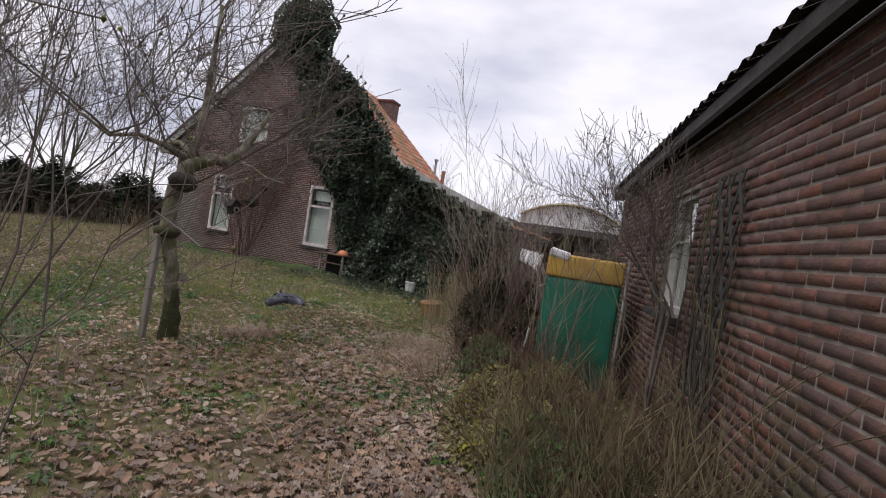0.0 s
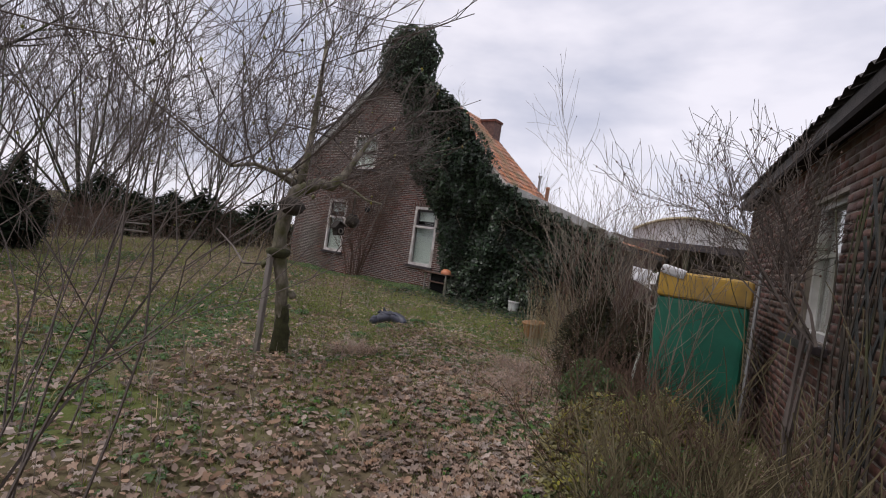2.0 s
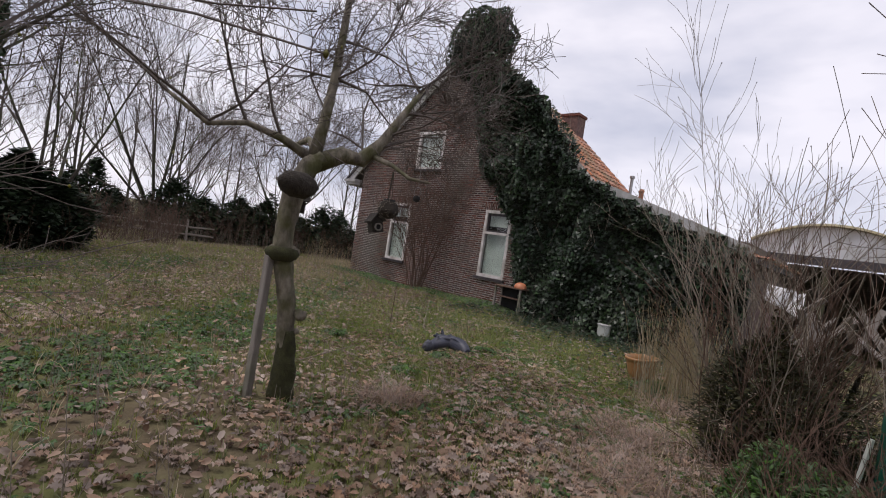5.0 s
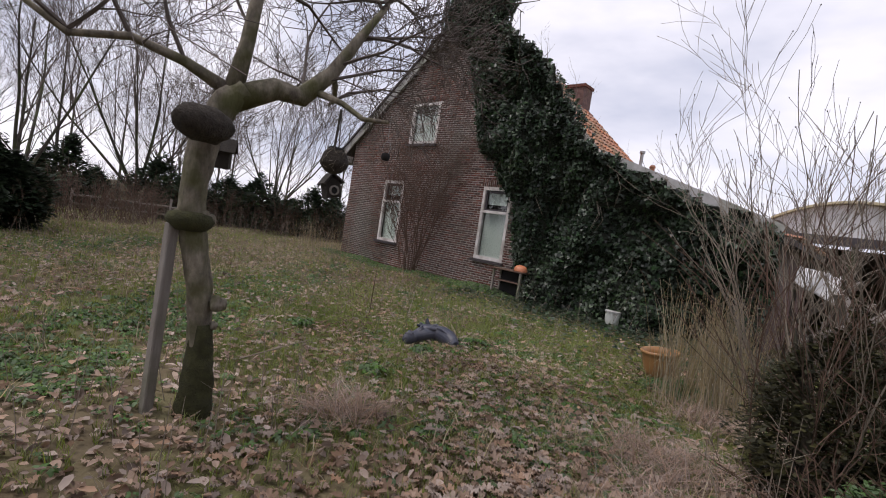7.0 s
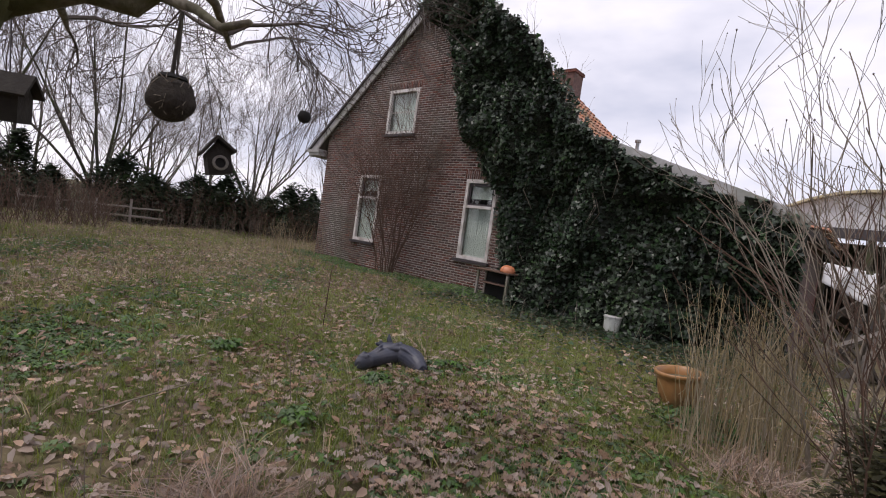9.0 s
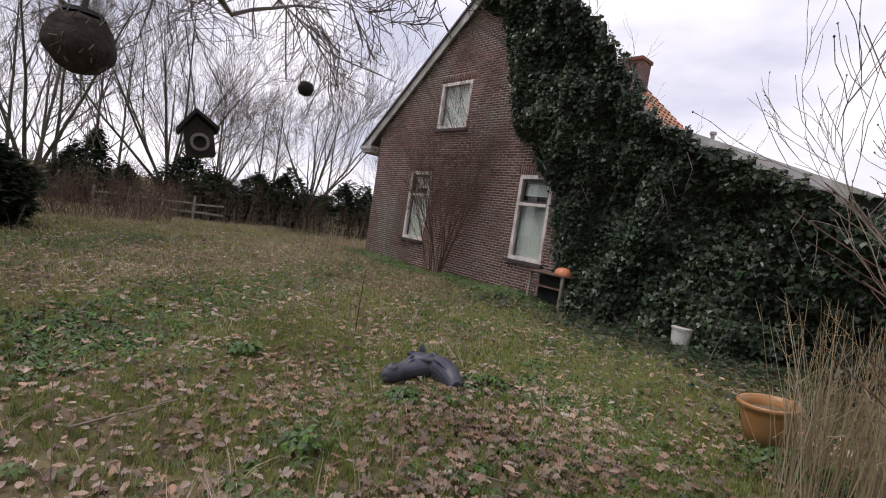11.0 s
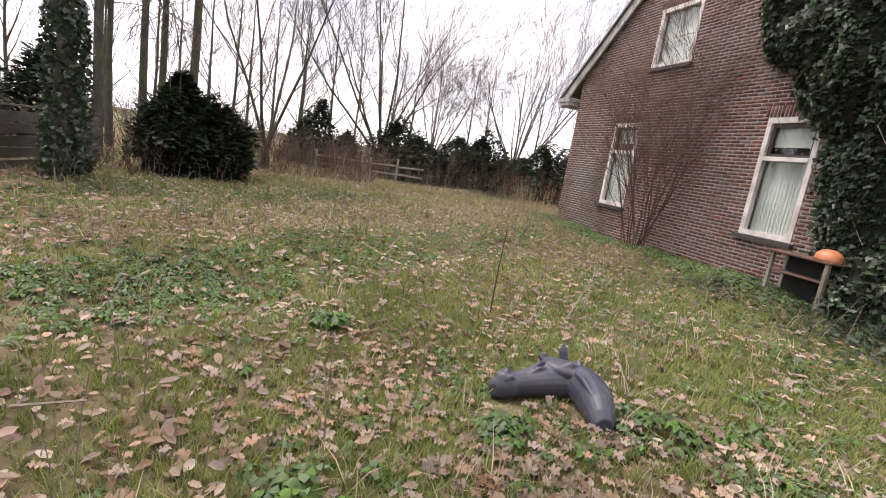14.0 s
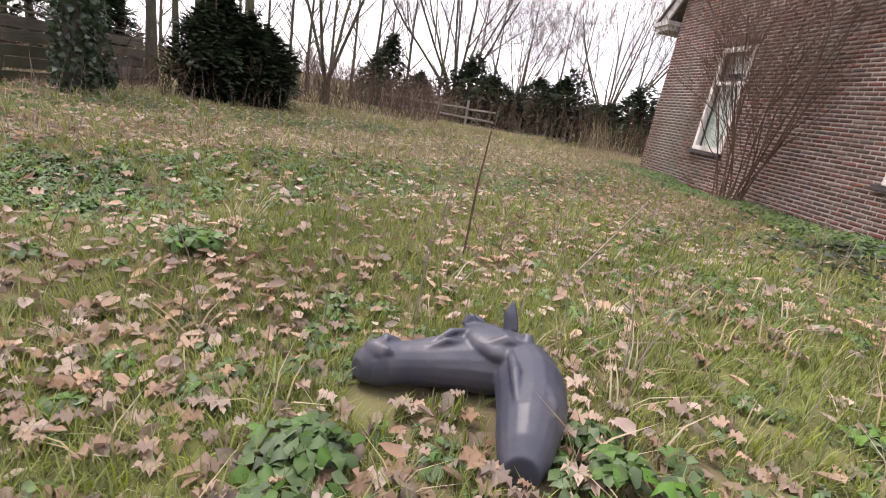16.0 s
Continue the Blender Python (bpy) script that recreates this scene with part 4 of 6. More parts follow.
bowl = Soup().lathe([(0.0, 0.155), (0.06, 0.15), (0.12, 0.125), (0.155, 0.08), (0.168, 0.03), (0.165, 0.0), (0.0, 0.0)], 20)
ball = part("orange_bowl", bowl, M_ORANGE, soft=True)
ball.matrix_world = pose(2.05, -0.66, 0.722, 3, 4, 0)
tagged(ball, "upturned faded orange bowl on the wooden shelf", "bowl")
bucket = thing("white_bucket", "dirty white lidded bucket standing in the ivy", "bucket", pose(4.5, -0.72, gz(4.5, -0.72)) @ Matrix.Scale(0.85, 4))
part("bucket_body", Soup().lathe([(0.0, 0), (0.145, 0.0), (0.155, 0.03), (0.18, 0.36), (0.186, 0.37), (0.186, 0.40), (0.0, 0.40)], 20), M_BUCKET, bucket, soft=False)
part("lid", Soup().lathe([(0.0, 0.432), (0.17, 0.432), (0.196, 0.42), (0.196, 0.395), (0.187, 0.395)], 20), M_GREYTRIM, bucket, "grey lid")
pot = thing("flower_pot", "ochre glazed flower pot with a cut face", "pot", pose(6.62, -4.08, gz(6.62, -4.08) + 0.02, 4, -5, 0) @ Matrix.Scale(0.92, 4))
part("pot_body", Soup().lathe([(0.0, 0.0), (0.14, 0.0), (0.165, 0.02), (0.215, 0.16), (0.232, 0.30), (0.236, 0.345), (0.258, 0.352), (0.262, 0.385), (0.25, 0.396), (0.228, 0.39), (0.222, 0.3), (0.2, 0.16), (0.15, 0.06), (0.0, 0.05)], 32), M_POT, pot, soft=True)
# flat near-black discs on the pot, the holes' inner shade put into colour
for a, z in ((200, 0.27), (203, 0.20), (206, 0.235)):
    d = Soup().lathe([(0, 0.004), (0.018, 0.004), (0.02, 0.0)], 10)
    eye = part("face_hole", d, M_DARK, pot)
    eye.matrix_local = Matrix.Translation((0.226 * math.cos(radians(a)), 0.226 * math.sin(radians(a)), z)) @ pose(0, 0, 0, 0, 86, a)
part("potting_soil", Soup().lathe([(0, 0.31), (0.222, 0.30)], 20), M_GROUND, pot)

# ---- horse head statue ----
def loft(s, secs, sides=18):
    """Elliptic sections: centre, across direction, half width, half height."""
    k = len(s.v)
    for c, a, hw, hh in secs:
        c, a = Vector(c), Vector(a).normalized()
        for j in range(sides):
            t = 2 * math.pi * j / sides
            q = c + a * hw * math.cos(t) + Vector((0, 0, 1)) * hh * math.sin(t)
            s.v.append(q[:])
    n = len(secs)
    for i in range(n - 1):
        for j in range(sides):
            a, b = k + i * sides + j, k + i * sides + (j + 1) % sides
            s.f.append((a, b, b + sides, a + sides))
    s.f.append(tuple(k + j for j in reversed(range(sides))))
    s.f.append(tuple(k + (n - 1) * sides + j for j in range(sides)))


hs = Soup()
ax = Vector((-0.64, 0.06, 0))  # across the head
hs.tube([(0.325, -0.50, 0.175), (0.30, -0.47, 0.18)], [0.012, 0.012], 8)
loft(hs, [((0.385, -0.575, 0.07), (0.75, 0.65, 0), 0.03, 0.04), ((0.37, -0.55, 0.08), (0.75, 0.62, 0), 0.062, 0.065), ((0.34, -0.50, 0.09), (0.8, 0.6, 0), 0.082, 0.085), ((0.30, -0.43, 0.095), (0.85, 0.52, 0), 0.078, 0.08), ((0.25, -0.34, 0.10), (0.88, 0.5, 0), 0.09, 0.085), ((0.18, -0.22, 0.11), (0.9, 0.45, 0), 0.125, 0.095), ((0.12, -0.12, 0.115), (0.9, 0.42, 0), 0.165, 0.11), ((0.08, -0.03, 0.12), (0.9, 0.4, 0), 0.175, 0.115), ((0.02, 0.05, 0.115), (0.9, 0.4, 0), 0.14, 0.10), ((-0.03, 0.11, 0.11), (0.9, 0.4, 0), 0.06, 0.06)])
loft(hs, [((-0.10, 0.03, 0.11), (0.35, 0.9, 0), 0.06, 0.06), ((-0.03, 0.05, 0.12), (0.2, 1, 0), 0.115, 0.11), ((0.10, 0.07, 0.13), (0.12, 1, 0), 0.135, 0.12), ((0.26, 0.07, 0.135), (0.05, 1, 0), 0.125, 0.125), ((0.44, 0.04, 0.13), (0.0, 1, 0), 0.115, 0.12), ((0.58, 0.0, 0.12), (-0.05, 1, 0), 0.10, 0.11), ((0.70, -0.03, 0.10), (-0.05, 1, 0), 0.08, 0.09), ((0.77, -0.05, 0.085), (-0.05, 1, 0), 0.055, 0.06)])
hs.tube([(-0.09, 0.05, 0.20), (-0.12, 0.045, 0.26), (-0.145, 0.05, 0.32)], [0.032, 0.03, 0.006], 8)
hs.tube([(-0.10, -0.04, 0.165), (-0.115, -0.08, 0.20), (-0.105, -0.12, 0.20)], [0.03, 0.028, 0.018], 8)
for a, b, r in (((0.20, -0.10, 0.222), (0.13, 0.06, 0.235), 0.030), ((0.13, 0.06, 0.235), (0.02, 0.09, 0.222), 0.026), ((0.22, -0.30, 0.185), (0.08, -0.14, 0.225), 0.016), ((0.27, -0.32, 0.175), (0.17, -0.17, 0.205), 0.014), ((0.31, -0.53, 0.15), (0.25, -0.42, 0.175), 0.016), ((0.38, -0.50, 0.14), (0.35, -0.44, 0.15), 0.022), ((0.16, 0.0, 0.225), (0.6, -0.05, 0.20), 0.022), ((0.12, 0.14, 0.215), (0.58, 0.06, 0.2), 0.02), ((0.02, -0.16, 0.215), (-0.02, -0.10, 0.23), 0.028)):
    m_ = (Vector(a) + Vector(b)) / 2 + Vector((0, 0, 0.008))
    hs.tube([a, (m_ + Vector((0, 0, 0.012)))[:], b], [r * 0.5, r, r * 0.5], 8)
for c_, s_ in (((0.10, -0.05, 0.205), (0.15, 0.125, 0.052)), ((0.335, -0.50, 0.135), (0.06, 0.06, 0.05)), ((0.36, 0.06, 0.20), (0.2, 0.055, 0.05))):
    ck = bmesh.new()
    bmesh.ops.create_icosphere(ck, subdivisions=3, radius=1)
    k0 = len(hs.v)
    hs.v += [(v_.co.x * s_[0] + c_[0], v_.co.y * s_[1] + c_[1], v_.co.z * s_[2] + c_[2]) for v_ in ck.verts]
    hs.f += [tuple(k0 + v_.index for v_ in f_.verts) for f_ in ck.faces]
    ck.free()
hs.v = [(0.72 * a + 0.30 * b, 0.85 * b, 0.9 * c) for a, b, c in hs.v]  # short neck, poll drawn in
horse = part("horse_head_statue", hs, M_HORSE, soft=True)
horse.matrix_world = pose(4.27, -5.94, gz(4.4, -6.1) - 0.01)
tagged(horse, "grey painted horse head statue lying on its side in grass", "statue")
rm = horse.modifiers.new("remesh", "REMESH")
rm.mode, rm.voxel_size, rm.use_smooth_shade = "VOXEL", 0.006, True
smo = horse.modifiers.new("smooth", "SMOOTH")
smo.iterations, smo.factor = 2, 0.4

# ---- apple tree with its hangings ----
apple = thing("apple_tree", "old leaning apple tree with a grafted trunk and bare crown", "tree", Matrix.Translation((5.38, -9.26, 0)) @ Matrix.Scale(0.93, 4))
rs = random.Random(12)
def dense(pts, radii, n):
    """The same run of trunk with more rings."""
    op, orr = [], []
    for i in range(n + 1):
        t = i / n * (len(pts) - 1)
        k = min(len(pts) - 2, int(t))
        op.append(Vector(pts[k]).lerp(Vector(pts[k + 1]), t - k)[:])
        orr.append(radii[k] + (radii[k + 1] - radii[k]) * (t - k))
    return op, orr


tk = Soup()
tk.tube(*dense([(0.0, 0.02, -0.1), (0.0, 0.02, 0.12), (-0.02, 0.0, 0.5), (-0.03, -0.05, 0.9), (-0.06, -0.13, 1.28), (-0.06, -0.15, 1.36)], [0.135, 0.10, 0.085, 0.08, 0.088, 0.098], 40), 20)
tk.tube(*dense([(-0.06, -0.15, 1.34), (-0.06, -0.16, 1.6), (-0.05, -0.13, 1.9), (-0.01, -0.05, 2.15), (0.03, 0.06, 2.27)], [0.095, 0.088, 0.088, 0.10, 0.092], 30), 20)
tk.v = [(a + 0.016 * noise.noise(Vector((a * 9, b * 9, c * 3))) + 0.008 * noise.noise(Vector((a * 30, b * 30, c * 12))), b + 0.016 * noise.noise(Vector((b * 9, c * 3, a * 9 + 5))) + 0.008 * noise.noise(Vector((b * 30, c * 12, a * 30))), c) for a, b, c in tk.v]
for p, r in (((0.075, 0.05, 0.78), 0.055), ((0.05, 0.05, 0.62), 0.03), ((-0.07, -0.03, 0.98), 0.035), ((-0.13, -0.2, 1.33), 0.07), ((0.0, -0.08, 1.35), 0.06)):
    bmk = bmesh.new()
    bmesh.ops.create_icosphere(bmk, subdivisions=2, radius=r)
    kk = len(tk.v)
    for v_ in bmk.verts:
        q = 1 + 0.5 * noise.noise(v_.co * 25)
        tk.v.append((v_.co.x * q + p[0], v_.co.y * q + p[1], v_.co.z * q + p[2]))
    for f_ in bmk.faces:
        tk.f.append(tuple(kk + v_.index for v_ in f_.verts))
    bmk.free()
part("trunk", tk, M_APPLE, apple, "pale grafted trunk with burrs", soft=True)
part("collar", Soup().lathe([(0.10, 1.26), (0.135, 1.29), (0.158, 1.33), (0.14, 1.375), (0.09, 1.39)], 14, (-0.06, -0.15, 0)), M_MOSS, apple, "dark mossy graft collar", soft=True)
ms = Soup()
ms.tube(*dense([(0.02, 0.0, -0.05), (0.03, 0.0, 0.2), (0.01, -0.01, 0.62)], [0.125, 0.108, 0.06], 24), 18)
ms.v = [(a + 0.03 * noise.noise(Vector((a * 14, b * 14, c * 8))), b + 0.03 * noise.noise(Vector((b * 14, c * 8, a * 14 + 3))), c) for a, b, c in ms.v]
part("moss", ms, M_MOSS, apple, soft=True)
boughs = []
boughs.append(Soup().tube([(0.0, 0.0, 2.2), (0.08, 0.25, 2.34), (0.14, 0.42, 2.33), (0.2, 0.6, 2.55), (0.26, 0.75, 2.85), (0.3, 0.95, 3.2)], [0.095, 0.08, 0.075, 0.055, 0.038, 0.02], 10))
boughs.append(Soup().tube([(0.0, -0.02, 2.2), (0.0, 0.04, 2.6), (0.03, 0.06, 3.0), (0.0, 0.1, 3.6), (-0.05, 0.15, 4.3)], [0.07, 0.05, 0.042, 0.034, 0.02], 10))
boughs.append(Soup().tube([(-0.02, -0.05, 2.25), (-0.1, -0.3, 2.36), (-0.18, -0.6, 2.42), (-0.22, -0.9, 2.33), (-0.3, -1.2, 2.5)], [0.05, 0.034, 0.026, 0.022, 0.014], 8))
boughs.append(Soup().tube([(0.16, 0.5, 2.4), (0.4, 0.6, 2.32), (0.65, 0.62, 2.2), (0.95, 0.6, 2.16)], [0.03, 0.022, 0.018, 0.012], 7))
boughs.append(Soup().tube([(0.2, 0.6, 2.55), (-0.2, 0.9, 2.6), (-0.5, 1.1, 2.55), (-0.9, 1.3, 2.6)], [0.035, 0.025, 0.02, 0.012], 7))
boughs.append(Soup().tube([(0.0, 0.0, 2.3), (-0.5, 0.2, 2.5), (-1.2, 0.4, 2.5), (-1.7, 0.5, 2.55)], [0.04, 0.03, 0.022, 0.012], 7))
for lm in boughs:
    part("limb", lm, M_APPLE, apple, soft=True)
tw = Soup()
anchors = [((0.14, 0.42, 2.4), (0.3, 0.6, 0.6)), ((0.2, 0.6, 2.6), (0.6, 0.7, 0.5)), ((0.26, 0.75, 2.85), (0.2, 0.9, 0.5)), ((0.3, 0.9, 3.15), (0.0, 0.7, 0.7)), ((0.3, 0.9, 3.15), (0.7, 0.3, 0.5)), ((0.0, 0.04, 2.7), (-0.5, -0.5, 0.6)), ((0.03, 0.06, 3.0), (0.6, 0.4, 0.6)), ((0.0, 0.1, 3.6), (-0.6, 0.4, 0.6)), ((0, 0.1, 3.8), (0.5, -0.5, 0.6)), ((-0.05, 0.15, 4.2), (0.1, 0.1, 1)), ((-0.1, -0.3, 2.36), (-0.2, -0.3, 1)), ((-0.18, -0.6, 2.42), (0.2, -0.5, 0.9)), ((-0.22, -0.9, 2.35), (0.2, -1, 0.3)), ((-0.3, -1.2, 2.5), (-0.2, -1, 0.5)), ((-0.9, 1.3, 2.6), (-0.7, 0.6, 0.4)), ((-0.5, 1.1, 2.55), (-0.2, 1, 0.5)), ((-1.7, 0.5, 2.55), (-1, 0.3, 0.3)), ((-1.2, 0.4, 2.5), (-0.3, 1, 0.6)), ((0.3, 0.9, 3.2), (-0.4, 1, 0.2)), ((0.0, 0.1, 3.4), (0.2, 1, 0.3)), ((0.26, 0.8, 2.9), (0.3, 1, 0.0)), ((0.1, 0.2, 3.0), (-0.5, 0.9, 0.2))]
for a, d in anchors + [(a, (-d[1], d[0], d[2] * 0.6 + 0.2)) for a, d in anchors[::3]]:
    branching(rs, a, d, rs.uniform(0.8, 1.4), 0.015, 3, tw, spread=0.9, kids=5, wobble=0.3, steps=5, up=0.15, droop=0.1, min_r=0.0028)
part("twig_tangle", tw, M_TWIG, apple, "tangle of bare spur twigs")["kind"] = "stuff"
stake_post = part("support_post", moved(rounded_box((0.065, 0.065, 1.3), 0.008, 1), pose(5.30, -9.50, 0.56, 0, 1, 12)), M_POST)
tagged(stake_post, "grey square wooden stake beside the apple trunk", "post")

fungus_bm = bmesh.new()
bmesh.ops.create_icosphere(fungus_bm, subdivisions=3, radius=1)
for v_ in fungus_bm.verts:
    q = 1 + 0.18 * noise.noise(v_.co * 3)
    v_.co = Vector((v_.co.x * 0.13 * q, v_.co.y * 0.18 * q, v_.co.z * 0.105 * q * (1.1 if v_.co.z < 0 else 0.9)))
gourd = part("hanging_basket", fungus_bm, M_NEST, soft=True)
gourd.matrix_world = pose(5.56, -9.48, 1.83, 0, 8, 10)
tagged(gourd, "dark mossy hanging basket against the apple trunk", "basket")

nest = thing("woven_nest", "round woven reed nest pouch hanging from a branch", "nest", (5.91, -8.80, 1.75))
nb = bmesh.new()
bmesh.ops.create_uvsphere(nb, u_segments=24, v_segments=16, radius=1)
for v_ in nb.verts:
    q = 1 + 0.06 * math.sin(math.atan2(v_.co.y, v_.co.x) * 18) + 0.05 * math.sin(v_.co.z * 28)
    v_.co = Vector((v_.co.x * 0.085 * q, v_.co.y * 0.085 * q, v_.co.z * 0.085))
part("pouch", nb, M_NEST, nest, soft=True)
# disc over the pouch mouth, its inner shade painted near-black
part("opening", Soup().lathe([(0, 0.0), (0.045, 0.004), (0.055, -0.01)], 14, (0, 0, 0.082)), M_DARK, nest)
ng = Soup()
for i in range(60):
    a, b = rs.uniform(0, 6.28), rs.uniform(-1.1, 1.2)
    p = Vector((math.cos(a) * math.cos(b), math.sin(a) * math.cos(b), math.sin(b))) * 0.088
    ng.tube([p[:], (p + Vector((rs.uniform(-0.03, 0.03), rs.uniform(-0.03, 0.03), rs.uniform(0.0, 0.05)))) [:]], [0.002, 0.001], 3)
part("reeds", ng, M_PALETWIG, nest)
part("strap", Soup().tube([(-0.02, 0, 0.07), (-0.02, 0.01, 0.33)], [0.008, 0.008], 5).tube([(0.03, 0, 0.07), (-0.01, 0.01, 0.3)], [0.004, 0.004], 4), M_BARK, nest)


def bird_box(at, s, material, hole):
    b = thing("birdhouse", "weathered wooden birdhouse with a pitched roof and round hole", "birdhouse", at, "birdhouses in the apple tree")
    sp = Soup()
    k = len(sp.v)
    hw, hd, hh = 0.075 * s, 0.07 * s, 0.07 * s
    sp.v += [(-hw, -hd, -hh), (hw, -hd, -hh), (hw, -hd, hh), (0, -hd, hh + 0.075 * s), (-hw, -hd, hh), (-hw, hd, -hh), (hw, hd, -hh), (hw, hd, hh), (0, hd, hh + 0.075 * s), (-hw, hd, hh)]
    sp.f += [(0, 1, 2, 3, 4), (9, 8, 7, 6, 5), (0, 4, 9, 5), (1, 6, 7, 2), (0, 5, 6, 1), (4, 3, 8, 9), (3, 2, 7, 8)]
    part("box", sp, material, b)
    for sg in (-1, 1):
        r = Soup().box((sg * 0.052 * s, -0.01 * s, hh + 0.037 * s + 0.012), (0.15 * s, 0.2 * s, 0.014), Matrix.Rotation(sg * 0.78, 3, "Y"))
        part("roof_board", r, M_OLDWOOD, b)
    if hole:
        ring = Soup().lathe([(0.034 * s, 0.0), (0.05 * s, 0.0), (0.05 * s, 0.02), (0.034 * s, 0.02), (0.034 * s, 0.0)], 20)
        part("hole_ring", ring, M_POST, b, "pale ring round the hole").matrix_local = pose(0, -hd - 0.001, 0, 90, 0, 0)
        # near-black disc inside the ring; the hole's depth is only its colour
        part("hole", Soup().lathe([(0, 0.004), (0.034 * s, 0.004)], 20), M_DARK, b).matrix_local = pose(0, -hd - 0.001, 0, 90, 0, 0)
    part("hook", Soup().tube([(0, 0, hh + 0.07 * s), (0, 0.01, hh + 0.07 * s + 0.42)], [0.003, 0.003], 4), M_SILL, b)
    return b


bird_box(pose(5.13, -8.28, 1.60, -4, -12, 78), 0.82, M_OLDWOOD, True)
bird_box(pose(5.06, -9.16, 1.67, 0, -6, 150), 0.85, M_OLDWOOD, False)
ringf = thing("fat_ball_feeder", "small dark fat ball feeder hung on a wire ring", "feeder", (5.22, -7.84, 1.98))
part("fat_ball", Soup().lathe([(0, -0.04), (0.03, -0.03), (0.042, 0), (0.03, 0.03), (0, 0.04)], 12), M_DARK, ringf, soft=True)
rgp = [(0.055 * math.cos(a / 16 * 6.283), 0.0, 0.075 + 0.055 * math.sin(a / 16 * 6.283)) for a in range(17)]
part("wire_ring", Soup().tube(rgp, [0.0025] * 17, 4, cap=False).tube([(0, 0, 0.13), (0, 0, 0.36)], [0.002, 0.002], 3), M_METAL, ringf)

# ---- plank fence and the trees along the boundary ----
EYE0 = Vector((5.92, -6.78, 0))


def polar(yaw, d):
    """A place d metres from the garden's middle, in the direction yaw."""
    x, y = EYE0.x - d * math.sin(radians(yaw)), EYE0.y + d * math.cos(radians(yaw))
    return Vector((x, y, gz(x, y)))


rs = random.Random(77)
fence = thing("plank_fence", "weathered horizontal plank fence, grey and mossy", "fence", pose(-0.9, -12.1, 0, 0, 0, 175.5))
for i in range(5):
    part("fence_post", Soup().box((-2.3 + i * 1.75, 0.06, 0.42), (0.09, 0.09, 1.12)), M_FENCE, fence)
for i in range(4):
    for r in range(5):
        bm = rounded_box((1.72, 0.022, 0.158), 0.005, 1)
        moved(bm, pose(-1.43 + i * 1.75, -0.01 - 0.045 * (r % 2), 0.10 + r * 0.19 + rs.uniform(-0.01, 0.01), rs.uniform(-4, 4), rs.uniform(-0.7, 0.7), 0))
        part("board", bm, M_FENCE, fence)
    part("cap_rail", Soup().box((-1.43 + i * 1.75, 0.0, 1.03), (1.74, 0.08, 0.03)), M_FENCE, fence)


def tree_mesh(seed, height, radius, stems, depth, kids, spread, up, first=0.25):
    """A bare tree: a tapered trunk that splits, its limbs and its twigs."""
    r = random.Random(seed)
    s, fine_s = Soup(), Soup()
    both = [s, fine_s]
    if stems == 1:
        pts, rad = [], []
        p = Vector((0, 0, -0.15))
        for i in range(9):
            pts.append(p[:])
            rad.append(radius * (1.25 if i == 0 else 1.0) * (1 - 0.75 * i / 8))
            p = p + Vector((r.uniform(-0.03, 0.03) * height / 8, r.uniform(-0.03, 0.03) * height / 8, height / 8))
        s.tube(pts, rad, 8)
        for i in range(16):
            t = first + (1 - first) * (i + r.random()) / 16
            j = min(7, int(t * 8))
            q = Vector(pts[j]).lerp(Vector(pts[j + 1]), t * 8 - j)
            a = r.uniform(0, 6.283)
            branching(r, q, (math.cos(a) * spread, math.sin(a) * spread, 0.5 + up), height * 0.36 * (1.15 - t * 0.75), rad[j] * 0.42, depth, both, 0.6, 0.0, kids, 0.14, 4, up, None, 0.006)
    else:
        s.tube([(0, 0, -0.15), (0, 0, 0.3), (0, 0, height * 0.10)], [radius * 1.4, radius, radius * 0.9], 8)
        for i in range(stems):
            a = 6.283 * i / stems + r.uniform(-0.3, 0.3)
            e = r.uniform(0.15, spread)
            branching(r, (0, 0, height * 0.09), (math.cos(a) * e, math.sin(a) * e, 1.0), height * r.uniform(0.62, 0.9), radius * 0.36, depth, both, 0.55, 0.0, kids, 0.10, 6, up, None, 0.0065)
    return s.mesh("trunk"), fine_s.mesh("crown")


def bare_tree(mesh, at, turn, size, label):
    t = thing("tree", label, "tree", pose(at[0], at[1], at[2], 0, 0, turn) @ Matrix.Scale(size, 4), "bare trees along the boundary")
    part("trunk", mesh[0], M_BARK, t)
    part("crown", mesh[1], M_TWIG, t)["kind"] = "stuff"
    return t


T_WIDE = tree_mesh(101, 9.0, 0.2, 9, 4, 4, 0.85, 0.2)
T_TALL = tree_mesh(102, 13.0, 0.115, 1, 3, 3, 0.8, 0.35, 0.3)
T_FINE = tree_mesh(103, 10.0, 0.12, 1, 3, 3, 0.75, 0.4, 0.12)
T_LEAN = tree_mesh(104, 8.0, 0.17, 4, 3, 4, 0.5, 0.3)
bare_tree(T_WIDE, polar(83.0, 24), 20, 1.0, "large multi-stemmed bare tree with a fan of branches")
bare_tree(T_WIDE, polar(66.3, 34), 150, 1.05, "round-crowned bare tree beyond the hedge")
bare_tree(T_WIDE, polar(76, 38), 250, 0.9, "round-crowned bare tree beyond the hedge")
bare_tree(T_LEAN, polar(96.5, 17), 60, 0.95, "dark leaning bare tree by the field edge")
